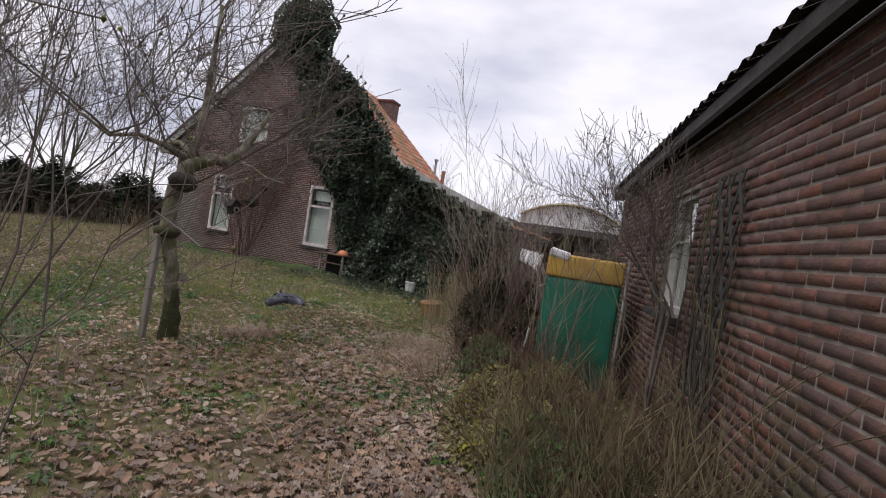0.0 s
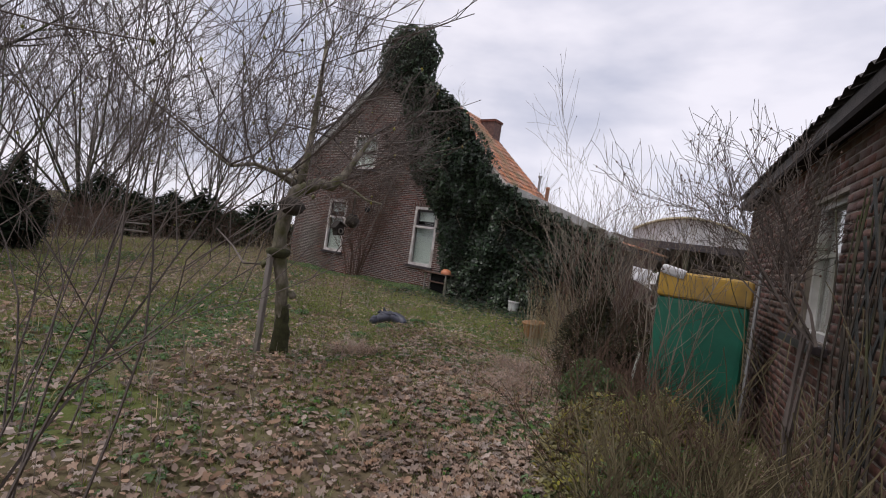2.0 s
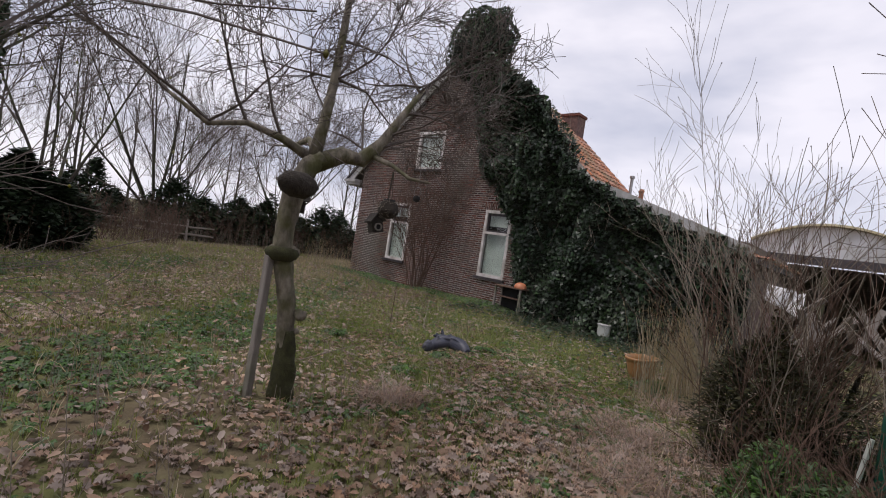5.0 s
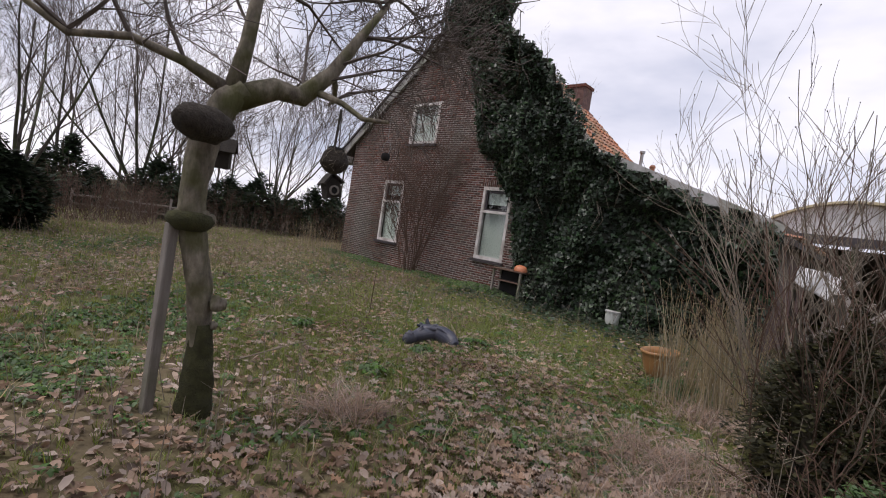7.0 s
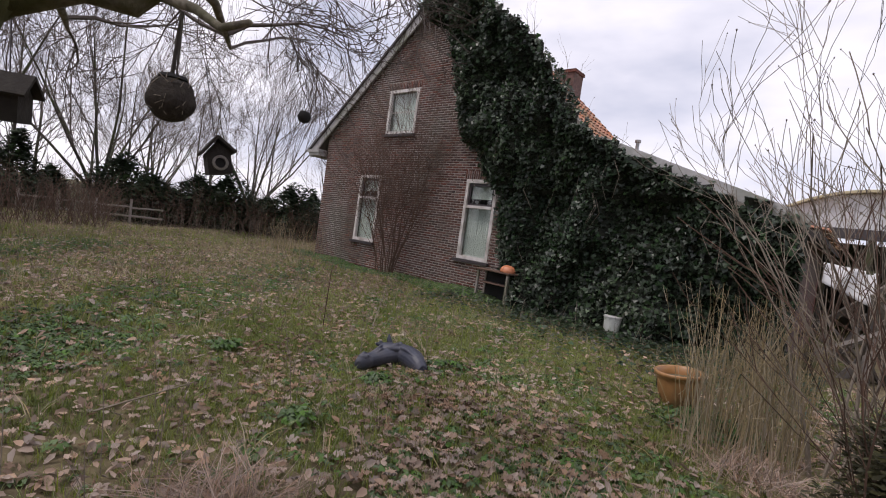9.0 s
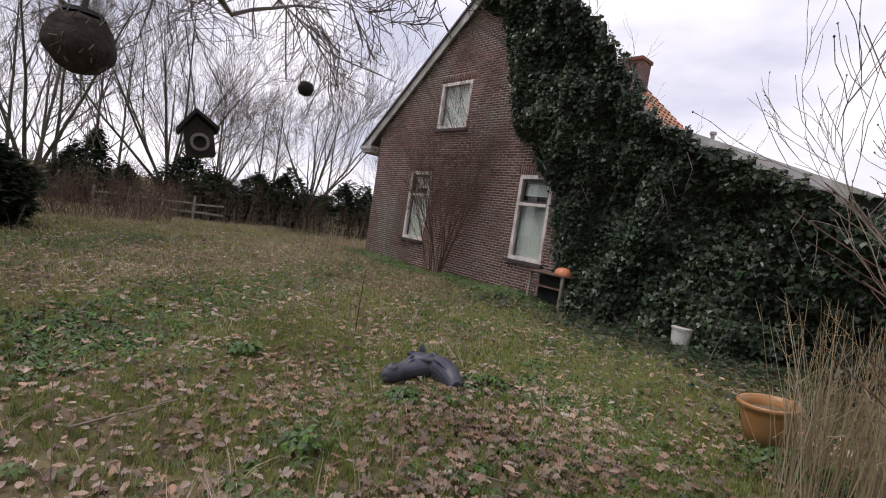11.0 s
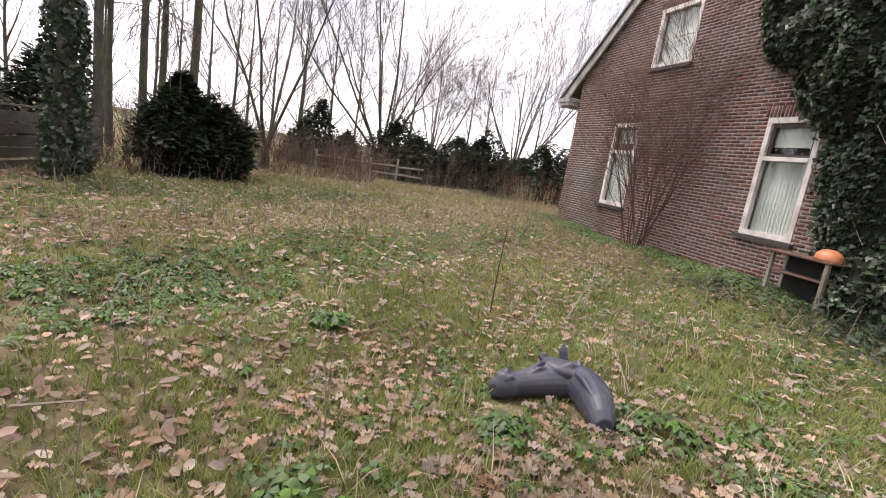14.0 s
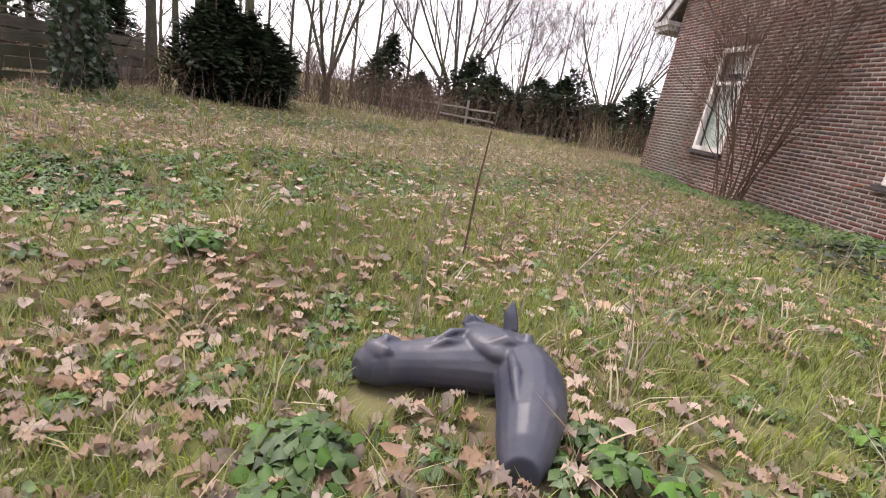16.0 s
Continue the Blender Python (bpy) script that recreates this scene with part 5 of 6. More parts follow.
for yaw, d, m, k in ((126, 15, T_TALL, 1.0), (122, 19, T_TALL, 0.9), (119, 21, T_TALL, 1.0), (115.5, 16, T_TALL, 0.95), (112.8, 14.5, T_TALL, 1.1), (111, 18, T_TALL, 0.9), (108.8, 15.5, T_TALL, 1.0), (107.2, 16, T_TALL, 0.95), (104.6, 15.5, T_TALL, 1.15), (136, 18, T_TALL, 1.0)):
    bare_tree(m, polar(yaw, d), yaw * 37 % 360, k, "tall straight bare tree behind the plank fence")
for yaw, d, k in ((92, 28, 0.85), (88.5, 31, 0.9), (79, 34, 0.8), (72, 42, 0.9), (58, 38, 0.9), (99, 26, 0.8), (94.5, 36, 1.0), (110, 34, 0.9), (50, 42, 1.0), (64, 46, 1.0), (85, 52, 1.2), (91, 55, 1.3), (76, 54, 1.2), (97, 40, 1.1), (101, 33, 0.95), (103.5, 42, 1.1), (106, 30, 0.85), (113, 40, 1.0), (117, 33, 0.9), (121, 37, 1.0), (126, 30, 0.9), (70, 52, 1.1), (81, 47, 1.0), (56, 52, 1.1)):
    bare_tree(T_FINE, polar(yaw, d), yaw * 53 % 360, k, "slender bare tree in the far thicket")

# trunks clad in ivy by the fence
for (x, y), lean, hgt in (((-2.2, -11.1), -0.1, 6.5), ((-2.9, -11.2), 0.25, 6.0)):
    t = thing("ivy_clad_tree", "bare tree whose trunk is thick with dark ivy", "tree", (x, y, gz(x, y)))
    s = Soup()
    top = Vector((lean * 1.2, -0.4 * lean, 3.2))
    s.tube([(0, 0, -0.2), (lean * 0.3, 0, 1.2), top[:], (lean * 2.0, 0, hgt)], [0.15, 0.11, 0.09, 0.04], 8)
    for i in range(10):
        a = rs.uniform(0, 6.28)
        branching(rs, (lean * (1.2 + i * 0.08), 0, 3.0 + i * 0.3), (math.cos(a), math.sin(a), 0.7), 2.2, 0.04, 3, s, kids=4)
    part("trunk", s, M_BARK, t)
    pts = []
    for i in range(3200):
        z = rs.uniform(0.0, 6.0)
        a = rs.uniform(0, 6.28)
        r = (0.17 - 0.012 * z + 0.14 * abs(noise.noise(Vector((math.cos(a) * 1.5, math.sin(a) * 1.5 + x, z * 1.3))))) + rs.uniform(-0.02, 0.1)
        pts.append((lean * 0.36 * z + r * math.cos(a), r * math.sin(a), z))
    n = len(pts)
    part("ivy_leaves", scatter("trunk_ivy", IVYLEAF[0], IVYLEAF[1], pts, rg.uniform(0, 6.28, n), rg.uniform(0.07, 0.13, n), rg.uniform(0.4, 1.5, n)), M_IVY, t)["kind"] = "stuff"

# dark evergreens: sprays of needles on tiers of boughs
SPRAY = ([(0, 0, 0), (0.5, 0.16, 0.02), (1.0, 0.05, -0.05), (1.0, -0.05, -0.05), (0.5, -0.16, 0.02), (0.75, 0.3, 0.0), (0.75, -0.3, 0.0)], [(0, 1, 4), (1, 2, 3), (1, 3, 4), (1, 5, 2), (4, 3, 6)])


def evergreen(name, label, at, h, r, count, seed, material=None, size=0.26, peak=0.5):
    q = random.Random(seed)
    t = thing(name, label, "evergreen", (at[0], at[1], gz(at[0], at[1])))
    st = Soup()
    pts, yaw = [], []
    for i in range(max(3, int(r * 5))):
        a = q.uniform(0, 6.283)
        e = q.uniform(0, 0.5) * r
        st.tube([(e * 0.3 * math.cos(a), e * 0.3 * math.sin(a), -0.1), (e * math.cos(a), e * math.sin(a), h * 0.5), (e * 1.4 * math.cos(a), e * 1.4 * math.sin(a), h * q.uniform(0.7, 0.95))], [0.05, 0.035, 0.01], 5)
    part("stem", st, M_BARK, t)
    while len(pts) < count:
        a, z = q.uniform(0, 6.283), q.random()
        lump = 1.0 + 0.75 * noise.noise(Vector((math.cos(a) * 1.9 + seed, math.sin(a) * 1.9, z * 3.4)))
        prof = (1 - max(0.0, (z - peak) / (1.0 - peak)) ** 1.6) * (0.75 + 0.25 * min(1, z * 4))
        rr = r * lump * prof * math.sqrt(q.uniform(0.35, 1.0))
        pts.append((rr * math.cos(a), rr * math.sin(a), 0.05 + z * h * (0.85 + 0.3 * noise.noise(Vector((math.cos(a), math.sin(a), seed * 1.1))))))
        yaw.append(a + q.uniform(-0.8, 0.8))
    n = len(pts)
    g = np.random.RandomState(seed)
    part("foliage", scatter("foliage", SPRAY[0], SPRAY[1], pts, yaw, g.uniform(0.7, 1.4, n) * size, g.uniform(-0.7, 0.5, n), np.zeros(n)), material or M_EVERGREEN, t)["kind"] = "stuff"
    return t


p = polar(106.8, 11.6)
evergreen("yew", "broad dark yew bush in front of the plank fence", p, 2.2, 0.72, 9000, 5, size=0.16)
p = polar(102.8, 11.8)
evergreen("yew", "broad dark yew bush in front of the plank fence", p, 1.9, 0.72, 8000, 6, size=0.16)
for i, yaw in enumerate(np.arange(50, 83, 2.6)):
    p = polar(yaw, 22.5 + 1.5 * math.sin(i * 2.1))
    evergreen("hedge_conifer", "dark evergreen bush in the boundary hedge", p, 2.2 + 0.7 * math.sin(i * 1.7), 1.2, 3200, 30 + i, size=0.25)
for i, (yaw, d, h) in enumerate(((90.3, 21, 3.2), (91.8, 23, 2.4), (86.8, 24, 2.0), (117, 15.5, 2.6), (124, 14, 3.0), (131, 13, 2.8), (139, 14, 3.0))):
    evergreen("hedge_conifer", "dark evergreen bush in the boundary hedge", polar(yaw, d), h, 0.95, 2200, 60 + i, size=0.24, peak=0.2)

# brown brushwood along the far edge
for band, (y0, y1, dist, cnt, hgt) in enumerate(((84, 101, 16.5, 300, 1.15), (52, 84, 20.5, 420, 1.3), (101, 140, 12.0, 260, 0.8), (76, 100, 30.0, 150, 1.5), (98, 145, 24, 170, 1.7), (46, 78, 32.0, 150, 1.6))):
    s = Soup()
    q = random.Random(200 + band)
    for i in range(cnt):
        p = polar(q.uniform(y0, y1), dist + q.uniform(-1.3, 1.3))
        branching(q, p, (q.uniform(-0.5, 0.5), q.uniform(-0.5, 0.5), 1), hgt * q.uniform(0.5, 1.2), 0.010 if dist < 22 else 0.02, 1 if dist < 22 else 2, s, kids=4, wobble=0.25, min_r=0.004 if dist < 22 else 0.007)
    tagged(part("brushwood", s, M_REDTWIG if band < 3 else M_TWIG), "brown bare brushwood thicket along the field edge", "brushwood", kind="stuff")
rails = thing("rail_fence", "low broken timber rails at the field edge", "fence", (0, 0, 0))
for i in range(4):
    a, b = polar(90.5 - i * 3.2, 19.3), polar(87.3 - i * 3.2, 19.3)
    part("rail", Soup().tube([(a.x, a.y, 0.32), (b.x, b.y, 0.30)], [0.05, 0.045], 5), M_POST, rails)
    part("rail", Soup().tube([(a.x, a.y, 0.62), (b.x, b.y, 0.66)], [0.04, 0.04], 5), M_POST, rails)
    part("rail_post", Soup().tube([(a.x, a.y, -0.1), (a.x, a.y, 0.85 + 0.1 * (i % 2))], [0.055, 0.05], 6), M_POST, rails)

# ---- shrubs ----
def shrub(name, label, at, stems, height, thick, lean, seed, material, depth=3, kids=4, spread=0.55, base=0.25, bendy=0.13, tangle=False):
    q = random.Random(seed)
    t = thing(name, label, "shrub", (at[0], at[1], gz(at[0], at[1])))
    tips = []
    mass = Soup()
    for i in range(stems):
        s = mass if tangle else Soup()
        a = q.uniform(0, 6.283)
        e = lean * q.uniform(0.2, 1.0)
        branching(q, (base * math.cos(a) * q.random(), base * math.sin(a) * q.random(), -0.05), (e * math.cos(a), e * math.sin(a), 1), height * q.uniform(0.55, 1.0), thick * q.uniform(0.6, 1), depth, s, spread, 0.0, kids, bendy, 6, 0.3, tips, 0.0024)
        if not tangle:
            part("stem", s, material, t)
    if tangle:
        part("stem_tangle", mass, material, t)["kind"] = "stuff"
    return t, tips


def buds(t, tips, size, material, seed, name="bud"):
    n = len(tips)
    g = np.random.RandomState(seed)
    part(name, scatter(name, HIP[0], HIP[1], [p for p, d in tips], g.uniform(0, 6, n), np.full(n, size)), material, t)["kind"] = "stuff"


shrub("facade_shrub", "bare brown shrub growing up against the gable wall", (-2.0, -0.55), 16, 3.3, 0.026, 0.42, 301, M_REDTWIG, kids=5, spread=0.6, bendy=0.16)
t_, tips_ = shrub("bare_shrub", "tall pale bare shrub beside the flower pot", (7.8, -4.75), 6, 2.8, 0.02, 0.36, 302, M_PALETWIG, depth=3, kids=4, spread=0.65, bendy=0.24)
buds(t_, tips_[::3], 0.02, M_TWIG, 1)
shrub("bare_shrub", "low tangle of bare arching stems by the container", (8.5, -6.1), 11, 2.1, 0.012, 0.7, 303, M_PALETWIG, depth=2, kids=4)
shrub("bare_shrub", "thin bare saplings in front of the green container", (9.5, -7.45), 8, 2.4, 0.011, 0.3, 304, M_PALETWIG, depth=2, kids=4)
t_, tips_ = shrub("budding_shrub", "large bare shrub with swelling buds at the path edge", (7.8, -12.75), 9, 3.6, 0.011, 0.55, 305, M_TWIG, depth=3, kids=4, spread=0.95, base=0.5, bendy=0.22)
buds(t_, tips_[::2], 0.022, M_BRAMBLE, 2)
t_, tips_ = shrub("budding_shrub", "bare shrub with swelling buds on the leaf-strewn ground", (6.5, -12.2), 7, 3.2, 0.010, 0.6, 306, M_TWIG, depth=3, kids=4, spread=0.95, base=0.4, bendy=0.22)
buds(t_, tips_[::2], 0.02, M_BRAMBLE, 3)
shrub("bare_shrub", "brown thorny twigs at the foot of the shed", (10.78, -10.95), 12, 0.95, 0.008, 0.7, 307, M_DRYBROOM, depth=2, kids=4, base=0.5)
shrub("bare_shrub", "brown thorny twigs at the foot of the shed", (10.66, -10.0), 12, 1.0, 0.008, 0.7, 308, M_DRYBROOM, depth=2, kids=4, base=0.5)
evergreen("broom_bush", "dark bushy broom with dry brown stems", (8.4, -6.3), 1.3, 0.55, 9000, 81, M_BROOM, size=0.05)
evergreen("broom_bush", "dark bushy broom with dry brown stems", (8.75, -5.4), 1.25, 0.55, 8000, 82, M_BROOM, size=0.05)
shrub("bare_shrub", "dense brown dry stems of old broom", (8.4, -6.3), 16, 1.6, 0.008, 0.5, 311, M_REDTWIG, depth=2, kids=4, base=0.45, tangle=True)
shrub("bare_shrub", "dense brown dry stems of old broom", (8.75, -5.4), 12, 1.5, 0.008, 0.5, 312, M_REDTWIG, depth=2, kids=4, base=0.45, tangle=True)

shrub("dry_broom", "knee-high dry brown broom stems against the shed", (10.2, -10.9), 24, 0.68, 0.006, 0.8, 321, M_DRYBROOM, depth=2, kids=5, base=0.5, tangle=True)
shrub("dry_broom", "knee-high dry brown broom stems against the shed", (10.3, -10.1), 26, 0.72, 0.006, 0.7, 322, M_DRYBROOM, depth=2, kids=5, base=0.5, tangle=True)

# low bramble and box undergrowth along the shed
def undergrowth(name, label, cx, cy, rx, ry, h, count, seed, material, size):
    g = np.random.RandomState(seed)
    a, r = g.uniform(0, 6.283, count), np.sqrt(g.uniform(0, 1, count))
    x, y = cx + rx * r * np.cos(a), cy + ry * r * np.sin(a)
    top = h * np.sqrt(np.maximum(0.04, 1 - r ** 2)) * (0.75 + 0.35 * np.sin(x * 5.1 + seed) * np.cos(y * 4.3))
    z = ground_z(x, y) + top * g.uniform(0.35, 1.05, count)
    t = thing(name, label, "undergrowth", (0, 0, 0), kind="stuff")
    part("leaf_mass", scatter(name, HERBLEAF[0], HERBLEAF[1], np.stack([x, y, z], 1), g.uniform(0, 6.28, count), g.uniform(0.6, 1.4, count) * size, g.uniform(-0.6, 1.0, count), np.zeros(count)), material, t)["kind"] = "stuff"
    s = Soup()
    q = random.Random(seed)
    for i in range(int(count / 110)):
        aa, r2 = q.uniform(0, 6.28), math.sqrt(q.random())
        px, py = cx + rx * r2 * math.cos(aa), cy + ry * r2 * math.sin(aa)
        branching(q, (px, py, gz(px, py) - 0.02), (q.uniform(-0.8, 0.8), q.uniform(-0.8, 0.8), 1), h * q.uniform(0.6, 1.25), 0.004, 2, s, kids=3, wobble=0.3)
    part("stem_mass", s, M_REDTWIG, t)["kind"] = "stuff"


undergrowth("bramble_patch", "low yellow green brambles spreading beside the path", 9.6, -8.5, 0.8, 1.6, 0.55, 12000, 401, M_BRAMBLE, 0.05)
undergrowth("box_patch", "dark green low bushes at the foot of the shed", 10.0, -9.6, 0.55, 1.0, 0.5, 7000, 402, M_HERB, 0.045)
undergrowth("bramble_patch", "low yellow green brambles spreading beside the path", 10.3, -11.0, 0.4, 0.9, 0.42, 6000, 403, M_BRAMBLE, 0.04)
undergrowth("box_patch", "dark green low bushes around the container foot", 9.05, -7.4, 0.65, 0.7, 0.6, 6000, 404, M_HERB, 0.05)
undergrowth("herb_patch", "bright green herbs around the flower pot", 6.95, -4.45, 0.5, 0.5, 0.14, 1500, 405, M_HERB, 0.06)

# ---- ground cover ----
def spread_points(n, seed, weight, x0=-6.0, x1=13.0, y0=-17.0, y1=-0.6):
    """Random places, kept in proportion to weight(x, y), which runs from 0 to 1."""
    g = np.random.RandomState(seed)
    xs_, ys_ = [], []
    got = 0
    while got < n:
        x, y = g.uniform(x0, x1, n * 3), g.uniform(y0, y1, n * 3)
        keep = g.uniform(0, 1, n * 3) < weight(x, y)
        wall_s = (x - 10.76) * 0.986 + (y + 8.59) * 0.165
        keep &= wall_s < -0.05
        hy = (y + 5.94) / 0.85
        hx = (x - 4.27 - 0.30 * hy) / 0.72  # nothing grows through the statue
        keep &= ~((np.abs(hy - 0.05 + 0.11 * hx) < 0.10) & (hx > -0.12) & (hx < 0.8))
        keep &= ~((np.abs(hx * 0.82 + hy * 0.57 - 0.06) < 0.11) & (hy < 0.05) & (hy > -0.6))
        xs_.append(x[keep])
        ys_.append(y[keep])
        got += keep.sum()
    return np.concatenate(xs_)[:n], np.concatenate(ys_)[:n]


def patch(x, y, k, f=1.0):
    return 0.5 + 0.25 * (np.sin(x * 1.7 * f + k) * np.cos(y * 1.3 * f - k * 2) + np.sin((x + y) * 0.9 * f + k * 3) + 0.6 * np.sin(x * 4.1 * f - k) * np.sin(y * 3.7 * f + k))


def near_walk(x, y):
    """1 along the line walked, falling off to the sides."""
    t = np.clip(((x - 10.2) * -4.5 + (y + 13.1) * 6.7) / 65.1, 0, 1)
    d = np.hypot(x - (10.2 - 4.5 * t), y - (-13.1 + 6.7 * t))
    return np.exp(-(d / 3.2) ** 2)


def green_zone(x, y):
    return np.exp(-(((x - 4.7) / 2.8) ** 2 + ((y + 4.0) / 2.0) ** 2))


def horse_zone(x, y):
    return np.exp(-(((x - 3.9) / 3.2) ** 2 + ((y + 6.4) / 2.6) ** 2))


def lay(name, label, category, shape, material, x, y, size, tilt, lift, seed, bend=None):
    g = np.random.RandomState(seed)
    n = len(x)
    z = ground_z(x, y) + lift
    me = scatter(name, shape[0], shape[1], np.stack([x, y, z], 1), g.uniform(0, 6.283, n), size, tilt, None, bend)
    return tagged(part(name, me, material), label, category, kind="stuff")


g = np.random.RandomState(50)
n = 26000
x, y = spread_points(n, 51, lambda x, y: np.clip((0.10 + 0.9 * near_walk(x, y)) * (1 - 0.75 * green_zone(x, y)) * (1 - 0.5 * horse_zone(x, y)) * (1 - 0.8 * np.exp(-((x - 5.4) / 2.4) ** 2 - ((y + 9.0) / 2.0) ** 2)) * (0.08 + 1.4 * patch(x, y, 1.0) ** 2.6), 0, 1))
lay("fallen_leaves", "pale brown fallen maple leaves strewn over the grass", "leaves", MAPLE, M_LEAF, x, y, g.uniform(0.04, 0.092, n), np.abs(g.normal(0, 0.38, n)), g.uniform(0.01, 0.06, n), 52, g.uniform(-0.9, 1.1, n))
x, y = spread_points(12000, 152, lambda x, y: np.clip((0.12 + 0.9 * near_walk(x, y)) * (0.15 + 1.1 * patch(x, y, 1.6) ** 2), 0, 1))
lay("fallen_leaves", "small curled brown leaves among the maple leaves", "leaves", CURLED, M_LEAF, x, y, g.uniform(0.03, 0.09, 12000), np.abs(g.normal(0, 0.6, 12000)), g.uniform(0.01, 0.05, 12000), 153)
n = 17000
x, y = spread_points(n, 53, lambda x, y: np.clip(0.25 * patch(x, y, 2.0) + 0.3 * (x < 2), 0, 1), x0=-16, y0=-14, y1=3)
keep = ~((x > -7.2) & (y > -0.2))
x, y = x[keep], y[keep]
n = len(x)
lay("fallen_leaves", "brown fallen leaves scattered over the field", "leaves", CURLED, M_LEAF, x, y, g.uniform(0.05, 0.095, n), np.abs(g.normal(0, 0.4, n)), g.uniform(0.02, 0.07, n), 54, g.uniform(-0.2, 0.5, n))
for k, (cnt, flop, lo, hi) in enumerate(((17000, 0.5, 0.05, 0.12), (17000, 0.8, 0.05, 0.10))):
    x, y = spread_points(cnt, 60 + k, lambda x, y: np.clip((0.15 + 1.0 * green_zone(x, y) + 0.35 * np.exp(-((x - 4) / 4) ** 2) + 1.0 * horse_zone(x, y)) * (0.2 + 1.1 * patch(x, y, 3.0) ** 2), 0, 1))
    lay("grass", "short green grass in uneven tufts", "grass", tuft(6, 70 + k, flop, 0.06), M_GRASS, x, y, g.uniform(lo, hi, cnt), np.abs(g.normal(0, 0.15, cnt)), np.full(cnt, -0.005), 62 + k)
cnt = 16000
x, y = spread_points(cnt, 64, lambda x, y: np.clip((0.1 + 1.1 * horse_zone(x, y) + 0.6 * green_zone(x, y)) * (0.1 + 1.2 * patch(x, y, 4.2, 1.5) ** 2), 0, 1), x0=0.0, x1=8.0, y0=-9.0, y1=-1.5)
lay("fine_grass", "fine bright green grass growing through the leaves", "grass", tuft(9, 73, 0.7, 0.035), M_GRASS, x, y, g.uniform(0.06, 0.11, cnt), np.abs(g.normal(0, 0.2, cnt)), np.full(cnt, -0.005), 65)
cnt = 11000
x, y = spread_points(cnt, 66, lambda x, y: np.clip(0.2 + 0.9 * patch(x, y, 5.0, 0.6) ** 2, 0, 1), x0=-18, x1=3, y0=-11, y1=5)
keep = ~((x > -7.0) & (y > -0.1))
x, y = x[keep], y[keep]
cnt = len(x)
lay("field_grass", "rough green grass over the far field", "grass", tuft(6, 75, 0.6, 0.09), M_GRASS, x, y, g.uniform(0.06, 0.16, cnt), np.abs(g.normal(0, 0.15, cnt)), np.full(cnt, -0.005), 67)
cnt = 10500
x, y = spread_points(cnt, 68, lambda x, y: np.clip((0.22 + 0.4 * (x < 0)) * (0.1 + 1.2 * patch(x, y, 7.0) ** 2), 0, 1), x0=-17, y0=-15, y1=4)
keep = ~((x > -7.0) & (y > -0.1))
x, y = x[keep], y[keep]
cnt = len(x)
lay("dry_grass", "straw coloured dead grass lying among the green", "grass", tuft(6, 77, 1.3, 0.035), M_STRAW, x, y, g.uniform(0.08, 0.22, cnt), np.abs(g.normal(0, 0.25, cnt)), np.full(cnt, 0.0), 69)
for k, (px, py, rr, cnt) in enumerate(((5.9, -8.38, 0.32, 110), (7.65, -7.0, 0.5, 200), (7.5, -5.4, 0.4, 120), (7.95, -7.9, 0.45, 120))):
    gg = np.random.RandomState(600 + k)
    lay("straw_clump", "flattened clump of pale pinkish dead grass", "grass", tuft(9, 80 + k, 2.4, 0.03), M_LEAF, px + gg.normal(0, rr * 0.55, cnt), py + gg.normal(0, rr * 0.55, cnt), gg.uniform(0.08, 0.19, cnt), np.abs(gg.normal(0, 0.5, cnt)), gg.uniform(0, 0.05, cnt), 610 + k)
# leafy herbs in rosettes
rosette = ([], [])
q = random.Random(90)
for i in range(9):
    a, e = 6.283 * i / 9 + q.uniform(-0.3, 0.3), q.uniform(0.2, 0.7)
    kk = len(rosette[0])
    for vx, vy, vz in HERBLEAF[0]:
        X_, Y_ = vx * 0.55 + e * 0.5, vy * 0.75
        rosette[0].append((X_ * math.cos(a) - Y_ * math.sin(a), X_ * math.sin(a) + Y_ * math.cos(a), vz * 0.7 + 0.22 + 0.3 * q.random() + 0.25 * (1 - X_)))
    rosette[1].extend(tuple(kk + v for v in f) for f in HERBLEAF[1])
cnt = 9500
x, y = spread_points(cnt, 91, lambda x, y: np.clip((0.3 + 0.5 * np.exp(-((x - 4.8) / 3.2) ** 2 - ((y + 8.2) / 2.4) ** 2)) * (patch(x, y, 9.0, 1.2) ** 3) * 2.2, 0, 1))
lay("ground_herbs", "low dark green leafy herbs spreading in patches", "herbs", rosette, M_HERB, x, y, g.uniform(0.04, 0.095, cnt), np.abs(g.normal(0, 0.15, cnt)), np.full(cnt, -0.005), 92)
x, y = spread_points(2600, 93, lambda x, y: np.exp(-((y + 0.55 + 0.06 * x) / 0.4) ** 2), x0=-6.5, x1=2.0, y0=-2.0, y1=-0.15)
lay("ground_herbs", "green herbs along the foot of the gable wall", "herbs", rosette, M_HERB, x, y, g.uniform(0.08, 0.16, 2600), np.abs(g.normal(0, 0.2, 2600)), np.full(2600, 0.0), 94)
for i, (px, py, sz, cnt) in enumerate(((4.76, -6.52, 0.10, 15), (4.83, -5.72, 0.06, 4), (4.95, -5.6, 0.05, 4), (5.12, -7.51, 0.10, 8), (1.41, -3.7, 0.16, 12), (3.4, -7.3, 0.13, 12))):
    gg = np.random.RandomState(95 + i)
    lay("herb_clump", "rounded clump of bright green strawberry-like leaves", "herbs", rosette, M_HERB, px + gg.normal(0, sz * 0.55, cnt), py + gg.normal(0, sz * 0.55, cnt), gg.uniform(0.08, 0.12, cnt), np.abs(gg.normal(0, 0.3, cnt)), gg.uniform(0, 0.05, cnt), 96 + i)
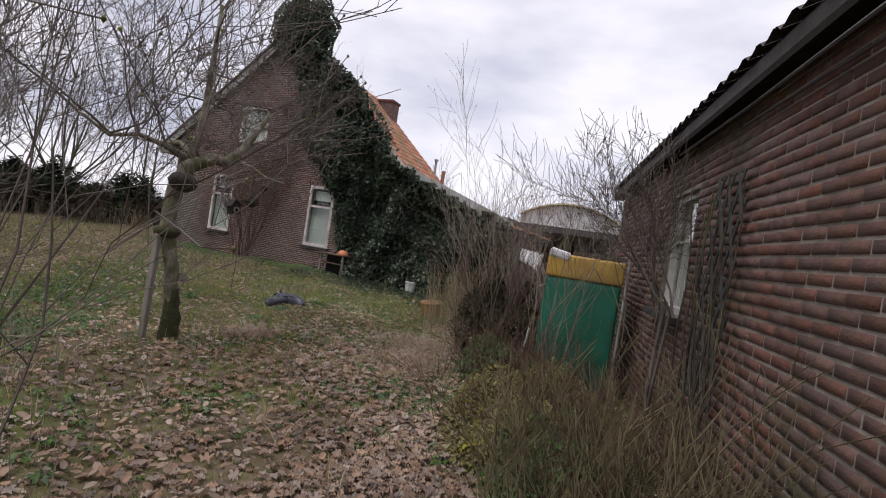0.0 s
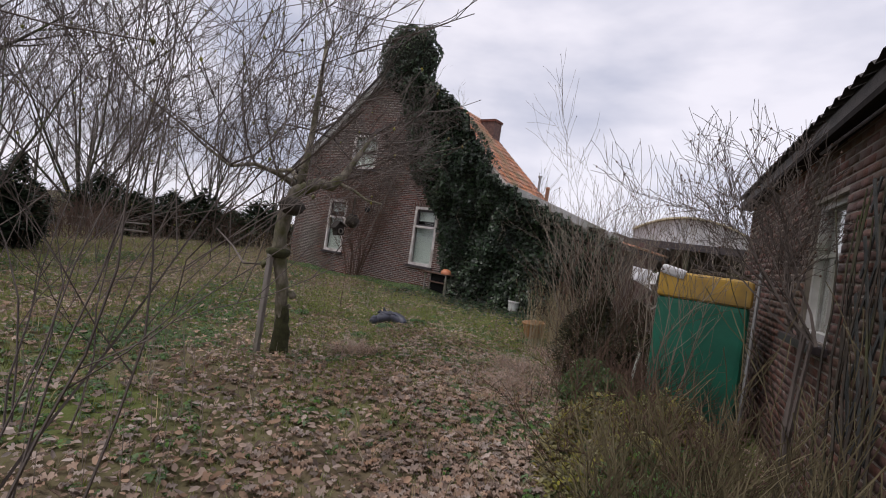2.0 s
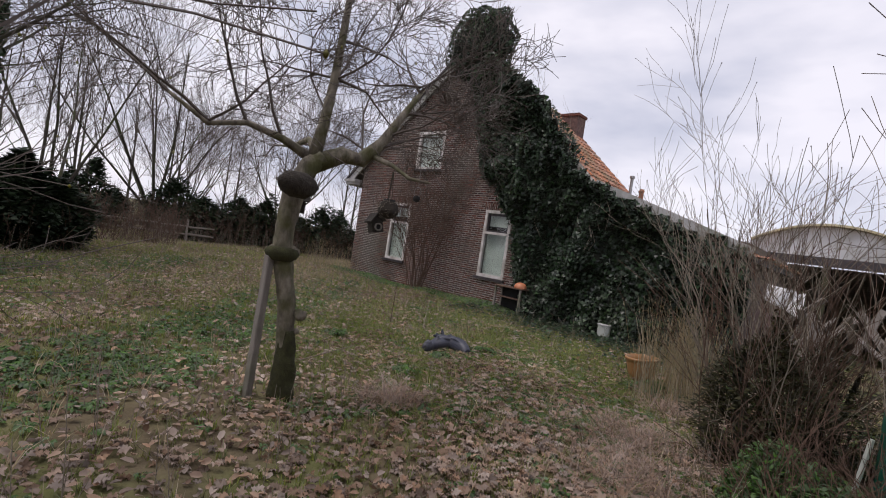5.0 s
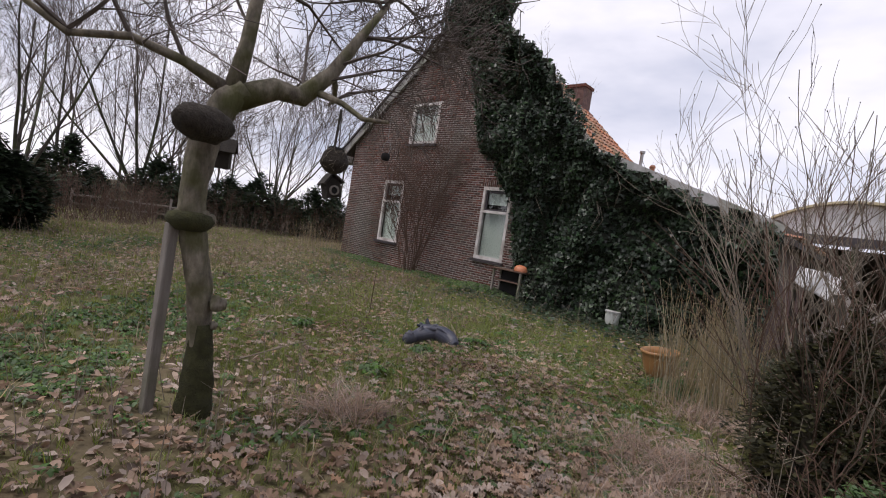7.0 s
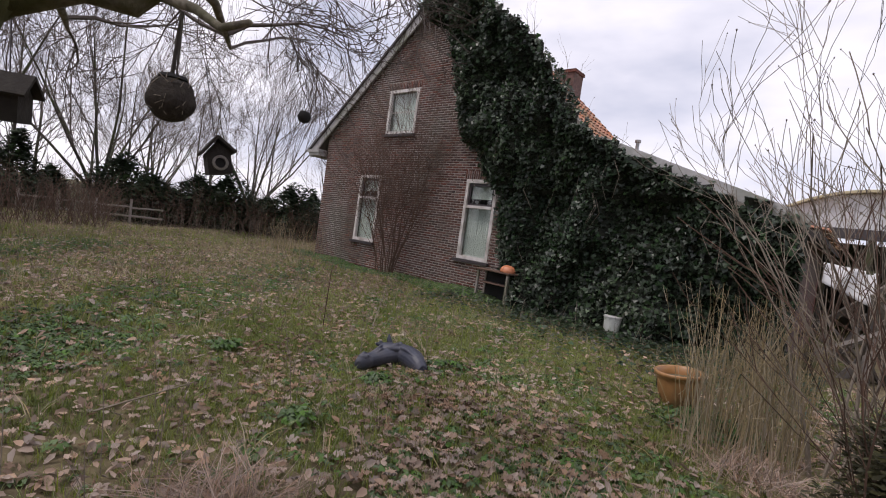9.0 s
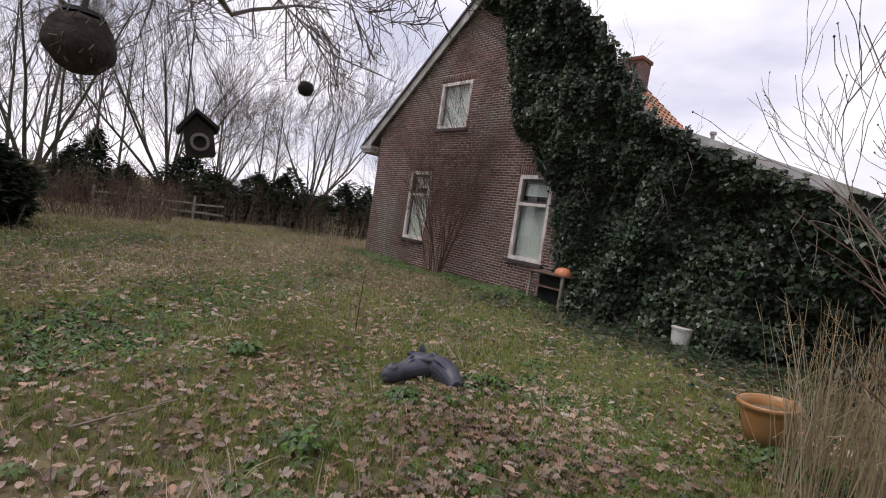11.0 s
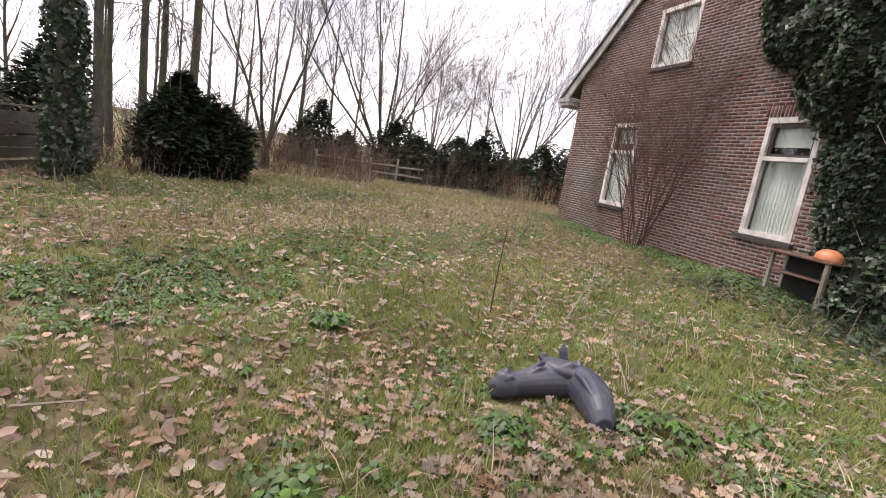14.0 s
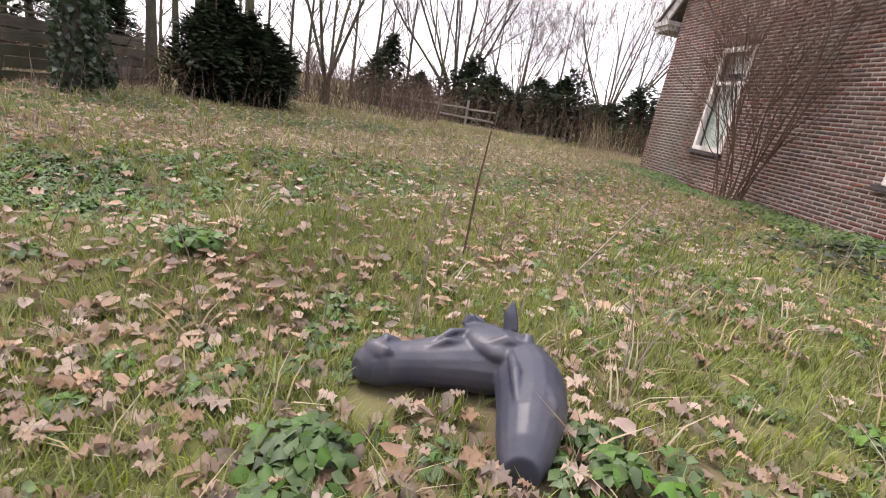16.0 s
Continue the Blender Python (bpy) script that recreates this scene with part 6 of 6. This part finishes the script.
# upright dead stalks
def stalks(name, label, cnt, seed, box, h0, h1, material, weight=None):
    q = random.Random(seed)
    s = Soup()
    for i in range(cnt):
        px, py = q.uniform(box[0], box[1]), q.uniform(box[2], box[3])
        h = q.uniform(h0, h1)
        if near_walk(np.float64(px), np.float64(py)) > 0.86:
            continue
        lx, ly = q.gauss(0, 0.16) * h, q.gauss(0, 0.16) * h
        b = gz(px, py)
        s.tube([(px, py, b - 0.02), (px + lx * 0.35, py + ly * 0.35, b + h * 0.5), (px + lx, py + ly, b + h)], [0.0032, 0.0026, 0.0013], 3, cap=False)
        if q.random() < 0.5:
            for _ in range(3):
                u = q.uniform(0.4, 0.95)
                bx, by, bz = px + lx * u, py + ly * u, b + h * u
                s.tube([(bx, by, bz), (bx + q.uniform(-0.12, 0.12), by + q.uniform(-0.12, 0.12), bz + q.uniform(0.02, 0.14))], [0.002, 0.001], 3, cap=False)
    tagged(part(name, s, material), label, "stalks", kind="stuff")


stalks("dry_stalks", "stand of tall dry straw stalks beside the pot", 330, 501, (6.9, 7.7, -5.4, -4.0), 0.6, 1.35, M_STRAW)
stalks("dry_stalks", "scattered thin dead stalks over the field", 420, 502, (-6, 6.0, -11.0, -1.5), 0.2, 0.75, M_PALETWIG)
stalks("dry_stalks", "reddish dead stalks along the field edge", 520, 503, (-14, -5.5, -11.0, 2.0), 0.4, 1.3, M_PALETWIG)
stalks("dry_stalks", "thin dead stalks between the fallen leaves", 260, 504, (4.5, 9.5, -12.5, -6.2), 0.2, 0.7, M_PALETWIG)
stalks("dry_stalks", "brown stalks at the corner of the house", 160, 505, (-7.6, -5.1, -1.6, -0.3), 0.4, 1.2, M_STRAW)
sap = thing("sapling", "single thin dark sapling standing in the grass", "sapling", (2.96, -5.88, gz(2.96, -5.88)))
part("stem", Soup().tube([(0, 0, -0.02), (0.01, 0.0, 0.45), (0.0, 0.02, 0.78)], [0.008, 0.007, 0.004], 4), M_REDTWIG, sap)
for k in range(3):
    tagged(part("fallen_twig", Soup().tube([((4.6, -8.6, 0.05), (5.8, -7.0, 0.06), (3.1, -5.2, 0.03))[k], ((5.0, -8.2, 0.3), (6.15, -6.7, 0.05), (2.6, -4.6, 0.45))[k]], [0.007, 0.004], 4), M_PALETWIG), "pale fallen twig lying in the grass", "twig")

# ---- bricks of the two walls ----
def lay_bricks(bricks, parent, joined, single, near, limit, flip):
    """The nearest bricks as pieces of their own, the rest as one mesh."""
    order = sorted(bricks, key=lambda b: (b[0] - near[0]) ** 2 + (b[1] - near[1]) ** 2)
    lone, rest = order[:limit], order[limit:]
    turn = Matrix.Rotation(math.pi, 4, "Z") if flip else Matrix.Identity(4)
    conv = [((-b[0] if flip else b[0]), *b[1:]) for b in rest]
    v, f = brick_soup(conv)
    r = part("brick_rest", np_mesh("brick_rest", v, f), joined, parent)
    r.matrix_local = turn
    r["kind"] = "stuff"
    shared = {}
    for b in lone:
        key = (round(b[2], 2), round(b[3], 2))
        if key not in shared:
            v, f = brick_soup([(0, 0, b[2], b[3], 0.009)])
            shared[key] = np_mesh("brick", v, f)
        ob = part("brick", shared[key], single, parent)
        ob.matrix_local = Matrix.Translation((b[0], (1 if flip else -1) * (b[4] - 0.009), b[1])) @ turn


lay_bricks(h_bricks, front_wall, M_BRICK, M_HOUSEPIECE, (-0.6, 1.0), 300, False)
lay_bricks(s_bricks, shed_wall, M_SHEDBRICK, M_SHEDPIECE, (-3.2, 1.9), 300, True)
